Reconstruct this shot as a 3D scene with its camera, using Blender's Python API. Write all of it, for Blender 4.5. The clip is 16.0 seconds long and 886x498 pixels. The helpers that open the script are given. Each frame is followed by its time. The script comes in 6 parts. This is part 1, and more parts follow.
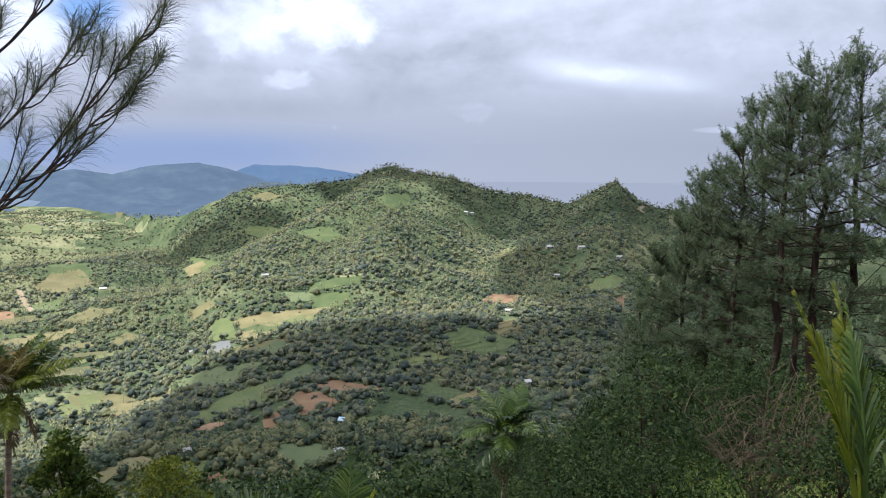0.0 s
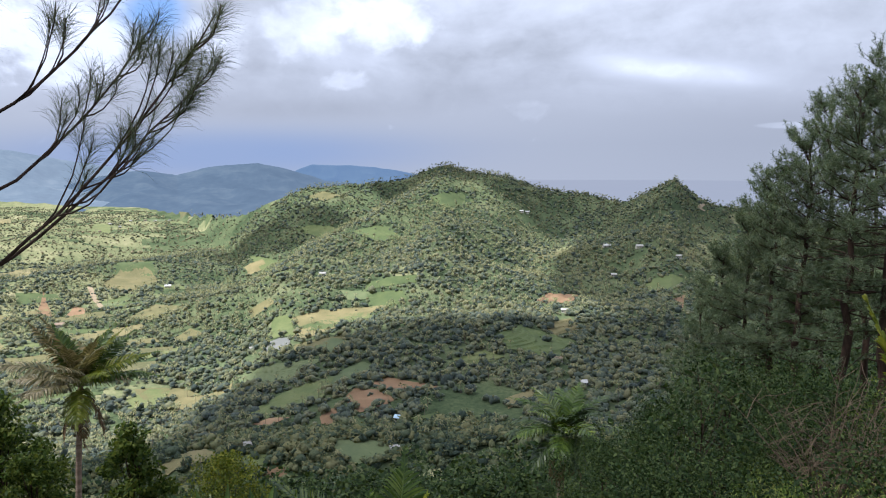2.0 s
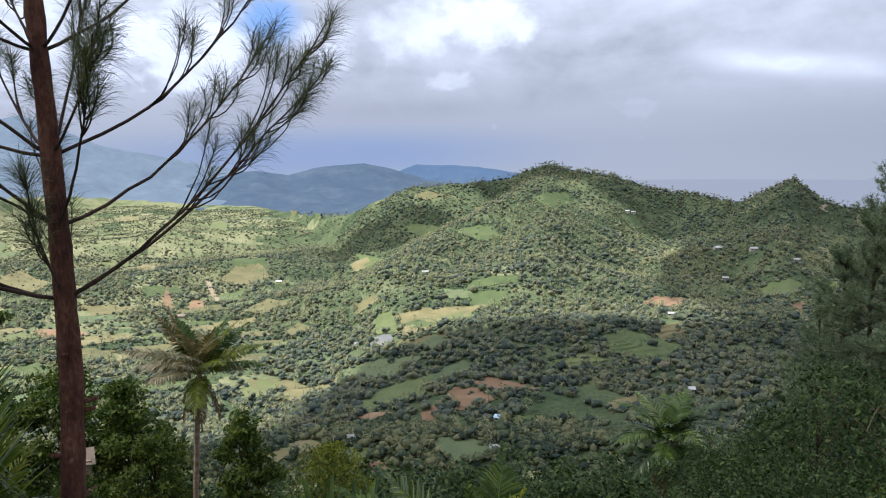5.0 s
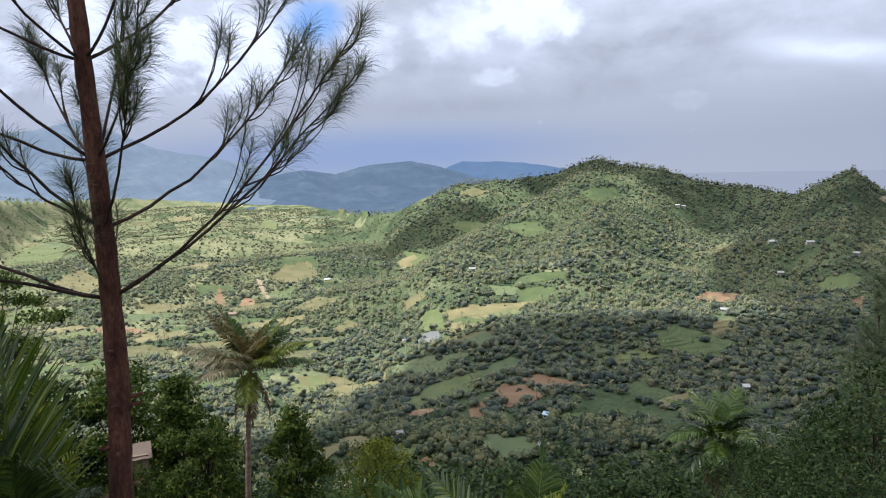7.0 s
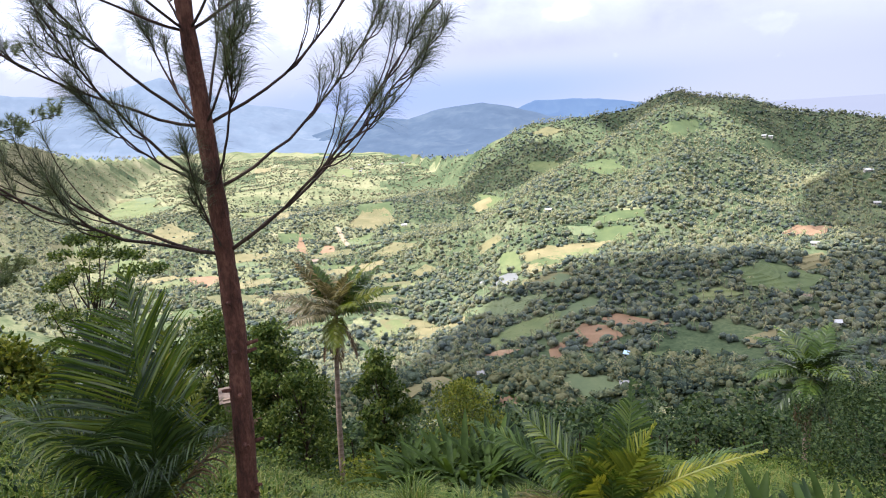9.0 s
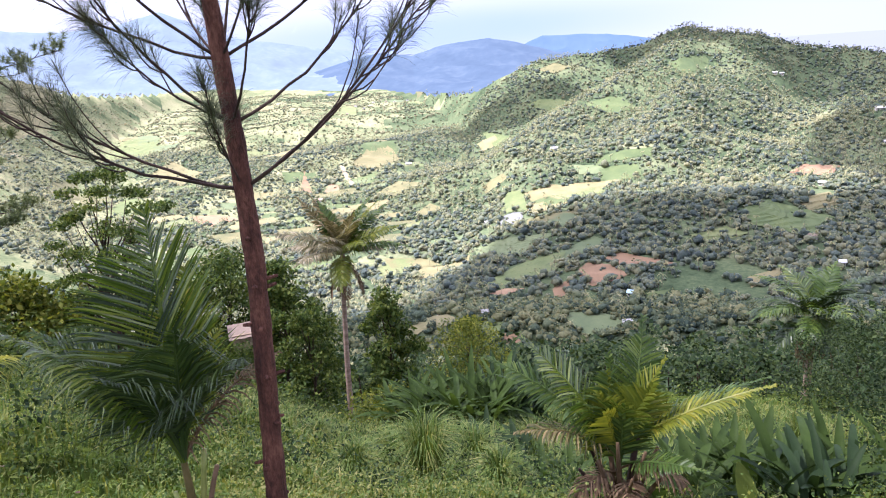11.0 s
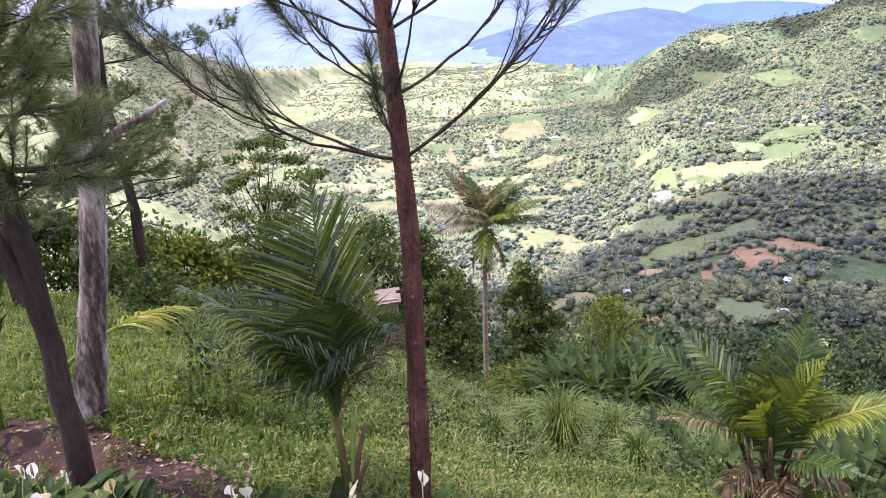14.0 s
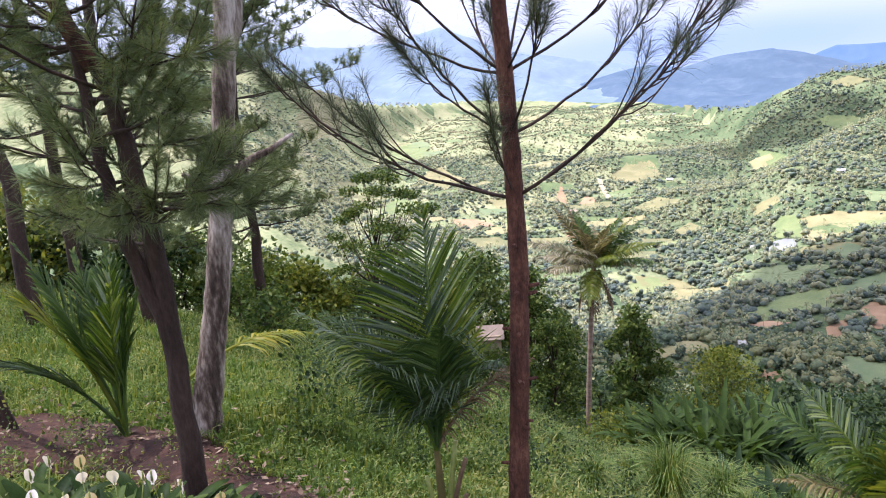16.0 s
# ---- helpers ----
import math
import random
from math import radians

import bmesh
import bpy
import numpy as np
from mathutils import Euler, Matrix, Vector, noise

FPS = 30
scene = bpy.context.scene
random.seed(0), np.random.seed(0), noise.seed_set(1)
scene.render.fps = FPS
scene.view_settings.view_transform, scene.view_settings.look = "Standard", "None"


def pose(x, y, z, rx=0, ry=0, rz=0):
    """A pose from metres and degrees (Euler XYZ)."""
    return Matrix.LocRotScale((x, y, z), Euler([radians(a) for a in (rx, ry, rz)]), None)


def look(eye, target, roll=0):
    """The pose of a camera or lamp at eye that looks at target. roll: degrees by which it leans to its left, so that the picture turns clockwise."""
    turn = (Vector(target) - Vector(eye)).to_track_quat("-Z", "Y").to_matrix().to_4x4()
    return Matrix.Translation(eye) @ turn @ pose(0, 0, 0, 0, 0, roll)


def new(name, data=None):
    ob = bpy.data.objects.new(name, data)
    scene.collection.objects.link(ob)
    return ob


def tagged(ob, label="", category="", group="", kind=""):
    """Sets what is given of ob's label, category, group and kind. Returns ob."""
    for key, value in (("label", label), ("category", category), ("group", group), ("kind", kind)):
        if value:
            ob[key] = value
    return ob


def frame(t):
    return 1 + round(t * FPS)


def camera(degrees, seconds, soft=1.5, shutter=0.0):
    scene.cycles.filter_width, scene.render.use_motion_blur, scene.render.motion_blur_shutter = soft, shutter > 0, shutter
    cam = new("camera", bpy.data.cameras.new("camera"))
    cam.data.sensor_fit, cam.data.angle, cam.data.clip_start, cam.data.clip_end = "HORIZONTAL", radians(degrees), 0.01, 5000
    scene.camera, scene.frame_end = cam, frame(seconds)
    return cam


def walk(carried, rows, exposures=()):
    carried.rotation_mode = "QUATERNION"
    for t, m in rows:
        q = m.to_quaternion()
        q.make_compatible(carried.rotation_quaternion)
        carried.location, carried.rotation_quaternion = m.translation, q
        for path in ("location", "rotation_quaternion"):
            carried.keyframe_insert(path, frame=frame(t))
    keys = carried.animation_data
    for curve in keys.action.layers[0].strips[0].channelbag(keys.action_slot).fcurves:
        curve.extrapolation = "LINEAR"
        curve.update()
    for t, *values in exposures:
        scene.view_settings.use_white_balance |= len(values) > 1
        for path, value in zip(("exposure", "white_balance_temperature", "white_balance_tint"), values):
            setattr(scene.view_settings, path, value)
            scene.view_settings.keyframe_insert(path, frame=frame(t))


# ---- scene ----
cam = camera(62.33, 16.0, soft=1.1)
PATH = [
    (0.0, -0.000, 0.000, -0.000, 82.00, 0.00, 0.00),
    (0.5, 0.007, 0.020, 0.005, 81.95, 0.01, 0.99),
    (1.0, 0.016, 0.035, 0.011, 81.95, 0.31, 2.01),
    (1.5, 0.021, 0.044, 0.015, 81.94, 0.48, 3.06),
    (2.0, 0.014, 0.043, 0.018, 81.93, 0.56, 4.28),
    (2.5, 0.013, 0.027, 0.015, 81.95, 0.14, 6.40),
    (3.0, 0.022, -0.001, 0.005, 81.91, 0.26, 7.68),
    (3.5, 0.030, -0.021, -0.002, 81.91, 0.43, 8.72),
    (4.0, 0.035, -0.023, 0.000, 81.94, 0.72, 9.99),
    (6.5, 0.071, -0.086, 0.013, 82.01, 1.59, 14.71),
    (7.0, 0.116, -0.054, 0.012, 81.86, 2.06, 15.81),
    (7.5, 0.097, -0.086, 0.015, 81.17, 2.63, 18.56),
    (8.0, 0.074, -0.140, 0.025, 80.03, 4.13, 20.34),
    (8.5, 0.074, -0.169, 0.051, 78.70, 4.85, 21.05),
    (9.0, 0.074, -0.189, 0.067, 77.74, 4.92, 21.31),
    (9.5, 0.054, -0.220, 0.071, 76.71, 4.91, 21.62),
    (12.0, -0.004, -0.217, 0.041, 71.57, 4.45, 22.30),
    (12.5, -0.003, -0.218, 0.039, 71.59, 4.46, 23.83),
    (13.0, -0.020, -0.232, 0.045, 71.63, 4.89, 26.76),
    (13.5, -0.038, -0.239, 0.052, 71.82, 5.46, 29.85),
    (14.0, -0.043, -0.245, 0.063, 72.01, 5.81, 33.00),
    (14.5, -0.021, -0.271, 0.067, 72.55, 5.94, 35.07),
    (15.0, 0.011, -0.287, 0.069, 73.59, 6.19, 37.44),
    (15.5, -0.014, -0.294, 0.066, 74.52, 6.20, 38.58),
    (16.0, -0.040, -0.279, 0.074, 75.73, 5.49, 41.75),
]
walk(cam, [(r[0], pose(*r[1:])) for r in PATH],
     exposures=[(0.0, 0.96, 5750, 13), (7.0, 0.88, 5750, 13), (8.5, 1.42, 5750, 17), (9.5, 1.72, 5700, 22), (12.0, 2.08, 5500, 33), (14.0, 2.1, 5500, 35), (15.0, 1.9, 5550, 31), (16.0, 1.86, 5550, 24)])


# ---- light ----
SUN_AZ, SUN_EL = -112.0, 58.0      # compass angle from straight ahead (+y), to the right positive


def bearing(az, r, z=0.0):
    a = radians(az)
    return Vector((r * math.sin(a), r * math.cos(a), z))


sun = new("sun", bpy.data.lights.new("sun", "SUN"))
sun.data.energy, sun.data.angle, sun.data.color = 5.0, radians(0.6), (1.0, 0.93, 0.78)
sun.matrix_world = look(bearing(SUN_AZ, 900 * math.cos(radians(SUN_EL)), 900 * math.sin(radians(SUN_EL))), (0, 0, 0))


def nd(tree, kind, **values):
    n = tree.nodes.new(kind)
    for k, v in values.items():
        if k in n.inputs:
            n.inputs[k].default_value = v
    return n


def calc(tree, op, a, b=None, c=None, clamp=False):
    n = tree.nodes.new("ShaderNodeMath")
    n.operation, n.use_clamp = op, clamp
    for i, v in enumerate((a, b, c)):
        if v is None:
            continue
        if isinstance(v, (int, float)):
            n.inputs[i].default_value = v
        else:
            tree.links.new(v, n.inputs[i])
    return n.outputs[0]


def blend(tree, fac, a, b, mode="MIX"):
    n = tree.nodes.new("ShaderNodeMix")
    n.data_type, n.blend_type = "RGBA", mode
    for i, v in ((0, fac), (6, a), (7, b)):
        if isinstance(v, (int, float)):
            n.inputs[i].default_value = v
        elif isinstance(v, tuple):
            n.inputs[i].default_value = (*v, 1.0)
        else:
            tree.links.new(v, n.inputs[i])
    return n.outputs[2]


def ramp(tree, fac, stops):
    n = tree.nodes.new("ShaderNodeValToRGB")
    el = n.color_ramp.elements
    while len(el) < len(stops):
        el.new(0.5)
    for e, (p, c) in zip(el, stops):
        e.position, e.color = p, (*c, 1.0)
    tree.links.new(fac, n.inputs[0])
    return n.outputs[0]


def build_sky():
    """Broken overcast over a Nishita sky: haze low down, grey cloud with brighter heaps, a blue gap."""
    world = bpy.data.worlds.new("sky")
    scene.world = world
    world.use_nodes = True
    t = world.node_tree
    t.nodes.clear()
    out = t.nodes.new("ShaderNodeOutputWorld")
    bg = t.nodes.new("ShaderNodeBackground")
    t.links.new(bg.outputs[0], out.inputs[0])
    sky = t.nodes.new("ShaderNodeTexSky")
    sky.sky_type, sky.sun_disc = "NISHITA", False
    sky.sun_elevation, sky.sun_rotation = radians(SUN_EL), radians(SUN_AZ)
    blue = blend(t, 1.0, sky.outputs[0], (0.075, 0.11, 0.16), "MULTIPLY")
    co = t.nodes.new("ShaderNodeTexCoord")
    sep = t.nodes.new("ShaderNodeSeparateXYZ")
    t.links.new(co.outputs["Generated"], sep.inputs[0])
    x, y, z = sep.outputs
    az = calc(t, "MULTIPLY", calc(t, "ARCTAN2", x, y), 180 / math.pi)
    el = calc(t, "MULTIPLY", calc(t, "ARCSINE", z), 180 / math.pi)
    # noise on angles, stretched along the horizon
    comb = t.nodes.new("ShaderNodeCombineXYZ")
    t.links.new(calc(t, "MULTIPLY", az, 0.055), comb.inputs[0])
    t.links.new(calc(t, "MULTIPLY", el, 0.13), comb.inputs[1])

    even = t.nodes.new("ShaderNodeCombineXYZ")
    t.links.new(calc(t, "MULTIPLY", az, 0.10), even.inputs[0])
    t.links.new(calc(t, "MULTIPLY", el, 0.135), even.inputs[1])

    def cloud_noise(scale, detail, seed, dist=0.0, flow=None):
        n = nd(t, "ShaderNodeTexNoise", Scale=scale, Detail=detail, Roughness=0.55, Distortion=dist)
        shift = t.nodes.new("ShaderNodeVectorMath")
        shift.operation = "ADD"
        shift.inputs[1].default_value = (seed, seed * 0.7, seed * 0.3)
        t.links.new((flow or comb).outputs[0], shift.inputs[0])
        t.links.new(shift.outputs[0], n.inputs["Vector"])
        return n.outputs[0]

    n1, n2, n3 = cloud_noise(0.9, 6.0, 3.1, 0.4), cloud_noise(2.2, 6.0, 7.7, 0.5, even), cloud_noise(0.45, 3.0, 11.3)
    n4 = cloud_noise(4.6, 8.0, 17.9, 0.25, even)

    def heap(a0, e0, wa, we, power=2.0, edge=0.0):
        """A soft heap of cloud round a bearing; edge frays its outline."""
        u = calc(t, "DIVIDE", calc(t, "SUBTRACT", az, a0), wa)
        v = calc(t, "DIVIDE", calc(t, "SUBTRACT", el, e0), we)
        d = calc(t, "ADD", calc(t, "MULTIPLY", u, u), calc(t, "MULTIPLY", v, v))
        if edge:
            d = calc(t, "ADD", d, calc(t, "MULTIPLY", calc(t, "SUBTRACT", n2, 0.5), edge))
        return calc(t, "EXPONENT", calc(t, "MULTIPLY", calc(t, "POWER", calc(t, "MAXIMUM", d, 0.0), power / 2), -1.0))

    # clear haze-blue low down, cloud grey above, brighter to the zenith
    up = calc(t, "DIVIDE", el, 90.0, clamp=True)
    grey = ramp(t, up, [(0.0, (0.43, 0.455, 0.512)), (0.03, (0.478, 0.50, 0.555)), (0.12, (0.572, 0.595, 0.645)), (0.45, (0.82, 0.83, 0.87)), (1.0, (1.0, 1.0, 1.02))])
    lowblue = calc(t, "MULTIPLY", heap(-22, -0.5, 17, 1.9, 3.0), calc(t, "ADD", 0.7, calc(t, "MULTIPLY", n1, 0.5)), clamp=True)
    rightgrey = heap(24, 3, 16, 7, 2.0)
    bright = calc(t, "MULTIPLY", calc(t, "SUBTRACT", n1, 0.44), 2.4)
    fine = calc(t, "MULTIPLY", calc(t, "SUBTRACT", n2, 0.5), 0.55)
    high = calc(t, "DIVIDE", calc(t, "SUBTRACT", el, 1.6), 5.0, clamp=True)
    lift = calc(t, "MULTIPLY", calc(t, "ADD", bright, fine), high)
    # heaped clouds: the frayed edge is crisp, the inside mottled
    for a0, e0, wa, we, amount, edge in ((-8.5, 9.3, 4.6, 2.2, 0.95, 2.6), (-14.5, 8.6, 3.6, 2.4, 0.55, 3.0), (-30.5, 7.2, 4.6, 3.4, 1.15, 3.2), (-39, 7.5, 6, 4.5, 1.0, 3.0),
                                         (-21.0, 7.5, 2.8, 2.2, 0.6, 3.2), (-11.3, 4.9, 2.0, 1.0, 0.5, 5.0), (2.2, 2.6, 1.9, 0.7, 0.2, 6.0), (20.5, 1.15, 2.2, 0.25, 0.5, 0.8), (-50, 6, 7, 3, 0.8, 3.0)):
        soft = heap(a0, e0, wa, we, 2.0)
        frayed = calc(t, "ADD", soft, calc(t, "MULTIPLY", calc(t, "SUBTRACT", calc(t, "ADD", calc(t, "MULTIPLY", n2, 0.6), calc(t, "MULTIPLY", n4, 0.4)), 0.5), edge * 0.45))
        mask = calc(t, "MULTIPLY", calc(t, "SUBTRACT", frayed, 0.36), 3.4, clamp=True)
        inner = calc(t, "ADD", 0.75, calc(t, "MULTIPLY", calc(t, "SUBTRACT", n4, 0.5), 2.0))
        lift = calc(t, "ADD", lift, calc(t, "MULTIPLY", calc(t, "MULTIPLY", mask, inner), amount))
    lift = calc(t, "ADD", lift, calc(t, "MULTIPLY", calc(t, "MULTIPLY", calc(t, "SUBTRACT", n4, 0.5), 0.6), high))
    # the long bright streak that droops to the right
    tilt = calc(t, "ADD", el, calc(t, "MULTIPLY", calc(t, "SUBTRACT", az, 12.5), 0.14))
    u = calc(t, "DIVIDE", calc(t, "SUBTRACT", az, 13.0), 6.2)
    v = calc(t, "DIVIDE", calc(t, "SUBTRACT", tilt, 5.3), 0.75)
    d = calc(t, "ADD", calc(t, "MULTIPLY", calc(t, "MULTIPLY", u, u), calc(t, "MULTIPLY", u, u)), calc(t, "MULTIPLY", v, v))
    d = calc(t, "MAXIMUM", calc(t, "ADD", d, calc(t, "MULTIPLY", calc(t, "SUBTRACT", calc(t, "ADD", calc(t, "MULTIPLY", n2, 0.5), calc(t, "MULTIPLY", n4, 0.5)), 0.5), 3.6)), 0.0)
    lift = calc(t, "ADD", lift, calc(t, "MULTIPLY", calc(t, "EXPONENT", calc(t, "MULTIPLY", d, -1.0)), 0.95))
    lift = calc(t, "SUBTRACT", lift, calc(t, "MULTIPLY", rightgrey, 0.18))
    # flat grey base of the heap on the left
    lift = calc(t, "SUBTRACT", lift, calc(t, "MULTIPLY", heap(-15, 2.9, 9, 0.9, 2.0, 0.5), 0.20))
    gain = calc(t, "ADD", 1.0, calc(t, "MULTIPLY", lift, 0.62))
    gain = calc(t, "MINIMUM", calc(t, "MAXIMUM", gain, 0.6), 1.75)
    cl = t.nodes.new("ShaderNodeVectorMath")
    cl.operation = "SCALE"
    t.links.new(grey, cl.inputs[0])
    t.links.new(gain, cl.inputs[3])
    cloud = blend(t, calc(t, "MULTIPLY", lowblue, 0.62), cl.outputs[0], (0.22, 0.33, 0.56))
    gap = calc(t, "MULTIPLY", heap(-25.2, 9.4, 2.3, 1.7, 3.0, 1.8), 1.0, clamp=True)
    gap2 = calc(t, "MULTIPLY", calc(t, "GREATER_THAN", calc(t, "MULTIPLY", n3, calc(t, "DIVIDE", el, 30.0, clamp=True)), 0.60), 0.5)
    both = calc(t, "MAXIMUM", calc(t, "MULTIPLY", gap, 0.8), gap2)
    t.links.new(blend(t, both, cloud, blue), bg.inputs[0])
    bg.inputs[1].default_value = 0.58


build_sky()

# ---- materials ----


def material(name, colours, rough=0.8, scale=3.0, fine=25.0, bump=0.3, island=0.0, per_object=0.0, leafy=0.0, spec=0.3, metal=0.0, coords="Object", stretch=(1, 1, 1), glow=None, contrast=1.0, sheen=0.0, relief=0.02):
    """colours: dark, middle, light, run through by noise at two scales. island / per_object: random share of brightness.
    leafy: share of light that shines through."""
    m = bpy.data.materials.new(name)
    m.use_nodes = True
    t = m.node_tree
    t.nodes.clear()
    out = t.nodes.new("ShaderNodeOutputMaterial")
    co = t.nodes.new("ShaderNodeTexCoord")
    mp = t.nodes.new("ShaderNodeMapping")
    mp.inputs["Scale"].default_value = stretch
    t.links.new(co.outputs[coords], mp.inputs[0])
    big = nd(t, "ShaderNodeTexNoise", Scale=scale, Detail=4.0, Roughness=0.6)
    small = nd(t, "ShaderNodeTexNoise", Scale=fine, Detail=5.0, Roughness=0.65)
    for n in (big, small):
        t.links.new(mp.outputs[0], n.inputs["Vector"])
    f = calc(t, "ADD", calc(t, "MULTIPLY", big.outputs[0], 0.6), calc(t, "MULTIPLY", small.outputs[0], 0.4))
    if contrast != 1.0:
        f = calc(t, "ADD", calc(t, "MULTIPLY", calc(t, "SUBTRACT", f, 0.5), contrast), 0.5)
    if leafy:
        colours = [(c[0] * 1.13, c[1], c[2] * 1.08) for c in colours]
    if island:
        g = t.nodes.new("ShaderNodeNewGeometry")
        f = calc(t, "ADD", f, calc(t, "MULTIPLY", calc(t, "SUBTRACT", g.outputs["Random Per Island"], 0.5), island))
    if per_object:
        o = t.nodes.new("ShaderNodeObjectInfo")
        f = calc(t, "ADD", f, calc(t, "MULTIPLY", calc(t, "SUBTRACT", o.outputs["Random"], 0.5), per_object))
    k = len(colours)
    col = ramp(t, f, [(0.25 + 0.5 * i / (k - 1), c) for i, c in enumerate(colours)])
    b = nd(t, "ShaderNodeBsdfPrincipled", Roughness=rough, Metallic=metal)
    b.inputs["Specular IOR Level"].default_value = spec
    t.links.new(col, b.inputs["Base Color"])
    if sheen:
        b.inputs["Sheen Weight"].default_value, b.inputs["Sheen Roughness"].default_value = sheen, 0.6
    if bump:
        bm = nd(t, "ShaderNodeBump", Strength=bump, Distance=relief)
        t.links.new(small.outputs[0], bm.inputs["Height"])
        t.links.new(bm.outputs[0], b.inputs["Normal"])
    if glow:
        b.inputs["Specular IOR Level"].default_value = 0.0
        b.inputs["Emission Color"].default_value = (*glow, 1)
        b.inputs["Emission Strength"].default_value = 1.0
    last = b.outputs[0]
    if leafy:
        tr = t.nodes.new("ShaderNodeBsdfTranslucent")
        t.links.new(blend(t, 1.0, col, (1.2, 1.15, 0.55), "MULTIPLY"), tr.inputs[0])
        mx = t.nodes.new("ShaderNodeMixShader")
        mx.inputs[0].default_value = leafy
        t.links.new(last, mx.inputs[1])
        t.links.new(tr.outputs[0], mx.inputs[2])
        last = mx.outputs[0]
    t.links.new(last, out.inputs[0])
    return m


# blue is raised in the ground colour to suggest haze over the distance
M_GROUND = material("hill_grass_and_scrub", [(0.032, 0.048, 0.026), (0.056, 0.078, 0.042), (0.088, 0.110, 0.058), (0.14, 0.15, 0.085)], 1.0, 0.014, 0.3, 0.6, spec=0.0, contrast=1.8, relief=0.3)
# far woods: bluer leaf colour plus sheen, in place of haze
M_WOODS = material("hazy_far_foliage", [(0.050, 0.082, 0.070), (0.086, 0.130, 0.096), (0.138, 0.182, 0.110), (0.21, 0.235, 0.125)], 0.75, 0.011, 1.3, 0.9, spec=0.15, island=0.5, leafy=0.42, sheen=0.12, contrast=1.3, relief=0.8)
M_TURF = material("meadow_turf", [(0.032, 0.05, 0.009), (0.058, 0.082, 0.015), (0.095, 0.112, 0.025)], 1.0, 0.5, 6.0, 0.6, spec=0.0, contrast=1.5, relief=0.05)
# dry pasture, its colour lightened further to carry haze
M_PASTURE = material("hazy_dry_pasture", [(0.075, 0.096, 0.05), (0.125, 0.142, 0.075), (0.185, 0.19, 0.105), (0.25, 0.235, 0.145)], 1.0, 0.012, 0.2, 0.5, spec=0.0, contrast=1.7, relief=0.3)
# scrub of the far basin, haze put into its paler colour
M_SCRUB = material("hazy_pale_scrub", [(0.062, 0.088, 0.058), (0.112, 0.142, 0.084), (0.175, 0.195, 0.112), (0.25, 0.25, 0.15)], 0.85, 0.008, 1.0, 0.8, spec=0.1, island=0.5, leafy=0.3, contrast=1.3, relief=0.8)
M_FLANK = material("dark_hillside_foliage", [(0.036, 0.064, 0.046), (0.072, 0.112, 0.066), (0.122, 0.162, 0.08), (0.185, 0.208, 0.096)], 0.7, 0.02, 1.6, 1.0, spec=0.2, island=0.6, leafy=0.3, contrast=1.3, relief=0.7)
M_FARPALM = material("far_palm_fronds", [(0.07, 0.10, 0.045), (0.13, 0.165, 0.068), (0.22, 0.235, 0.11)], 0.6, 0.02, 2.0, 0.0, island=0.6, spec=0.4, leafy=0.25)
M_BARKFAR = material("far_bark", [(0.12, 0.10, 0.08), (0.2, 0.17, 0.13)], 0.9, 1.0, 8.0, 0.3)
M_PADDY = material("green_paddy", [(0.05, 0.075, 0.028), (0.085, 0.11, 0.04), (0.135, 0.15, 0.06)], 0.9, 0.05, 0.5, 0.3, per_object=0.35)
M_DULL = material("grey_green_field", [(0.06, 0.085, 0.042), (0.092, 0.118, 0.056), (0.13, 0.152, 0.074)], 0.95, 0.05, 0.6, 0.3, per_object=0.2)
M_SOIL = material("bare_red_soil", [(0.13, 0.082, 0.046), (0.20, 0.125, 0.072), (0.27, 0.185, 0.115)], 0.95, 0.06, 0.9, 0.4, per_object=0.2)
M_STRAW = material("dry_straw_field", [(0.075, 0.08, 0.036), (0.13, 0.12, 0.055), (0.20, 0.17, 0.085)], 0.95, 0.05, 0.7, 0.3, per_object=0.3)
M_WATER = material("pond_water", [(0.11, 0.115, 0.11), (0.16, 0.165, 0.16)], 0.5, 0.05, 0.5, 0.2, spec=0.25)
M_DIRT = material("pale_dirt_track", [(0.20, 0.155, 0.10), (0.29, 0.235, 0.165)], 0.95, 0.2, 2.0, 0.3)
# haze over the far backdrop is put in as a blue glow of each surface
M_HAZE = material("hazy_wooded_mountain_glow", [(0.006, 0.010, 0.014), (0.018, 0.026, 0.034), (0.045, 0.055, 0.06)], 1.0, 0.006, 0.03, 0.3, glow=(0.064, 0.088, 0.124))
M_HAZE3 = material("hazy_high_mountain_glow", [(0.01, 0.016, 0.02), (0.03, 0.042, 0.05), (0.07, 0.08, 0.085)], 1.0, 0.006, 0.03, 0.3, glow=(0.124, 0.150, 0.188))
M_HAZE2 = material("hazy_farther_mountain_glow", [(0.012, 0.02, 0.02), (0.03, 0.04, 0.035)], 1.0, 0.004, 0.03, 0.2, glow=(0.066, 0.105, 0.19))
M_HAZESEA = material("hazy_lowland_sea_glow", [(0.008, 0.01, 0.01), (0.014, 0.016, 0.014)], 1.0, 0.0012, 0.006, 0.0, glow=(0.196, 0.208, 0.248))

# ---- mesh helpers ----
rng = np.random.default_rng(5)


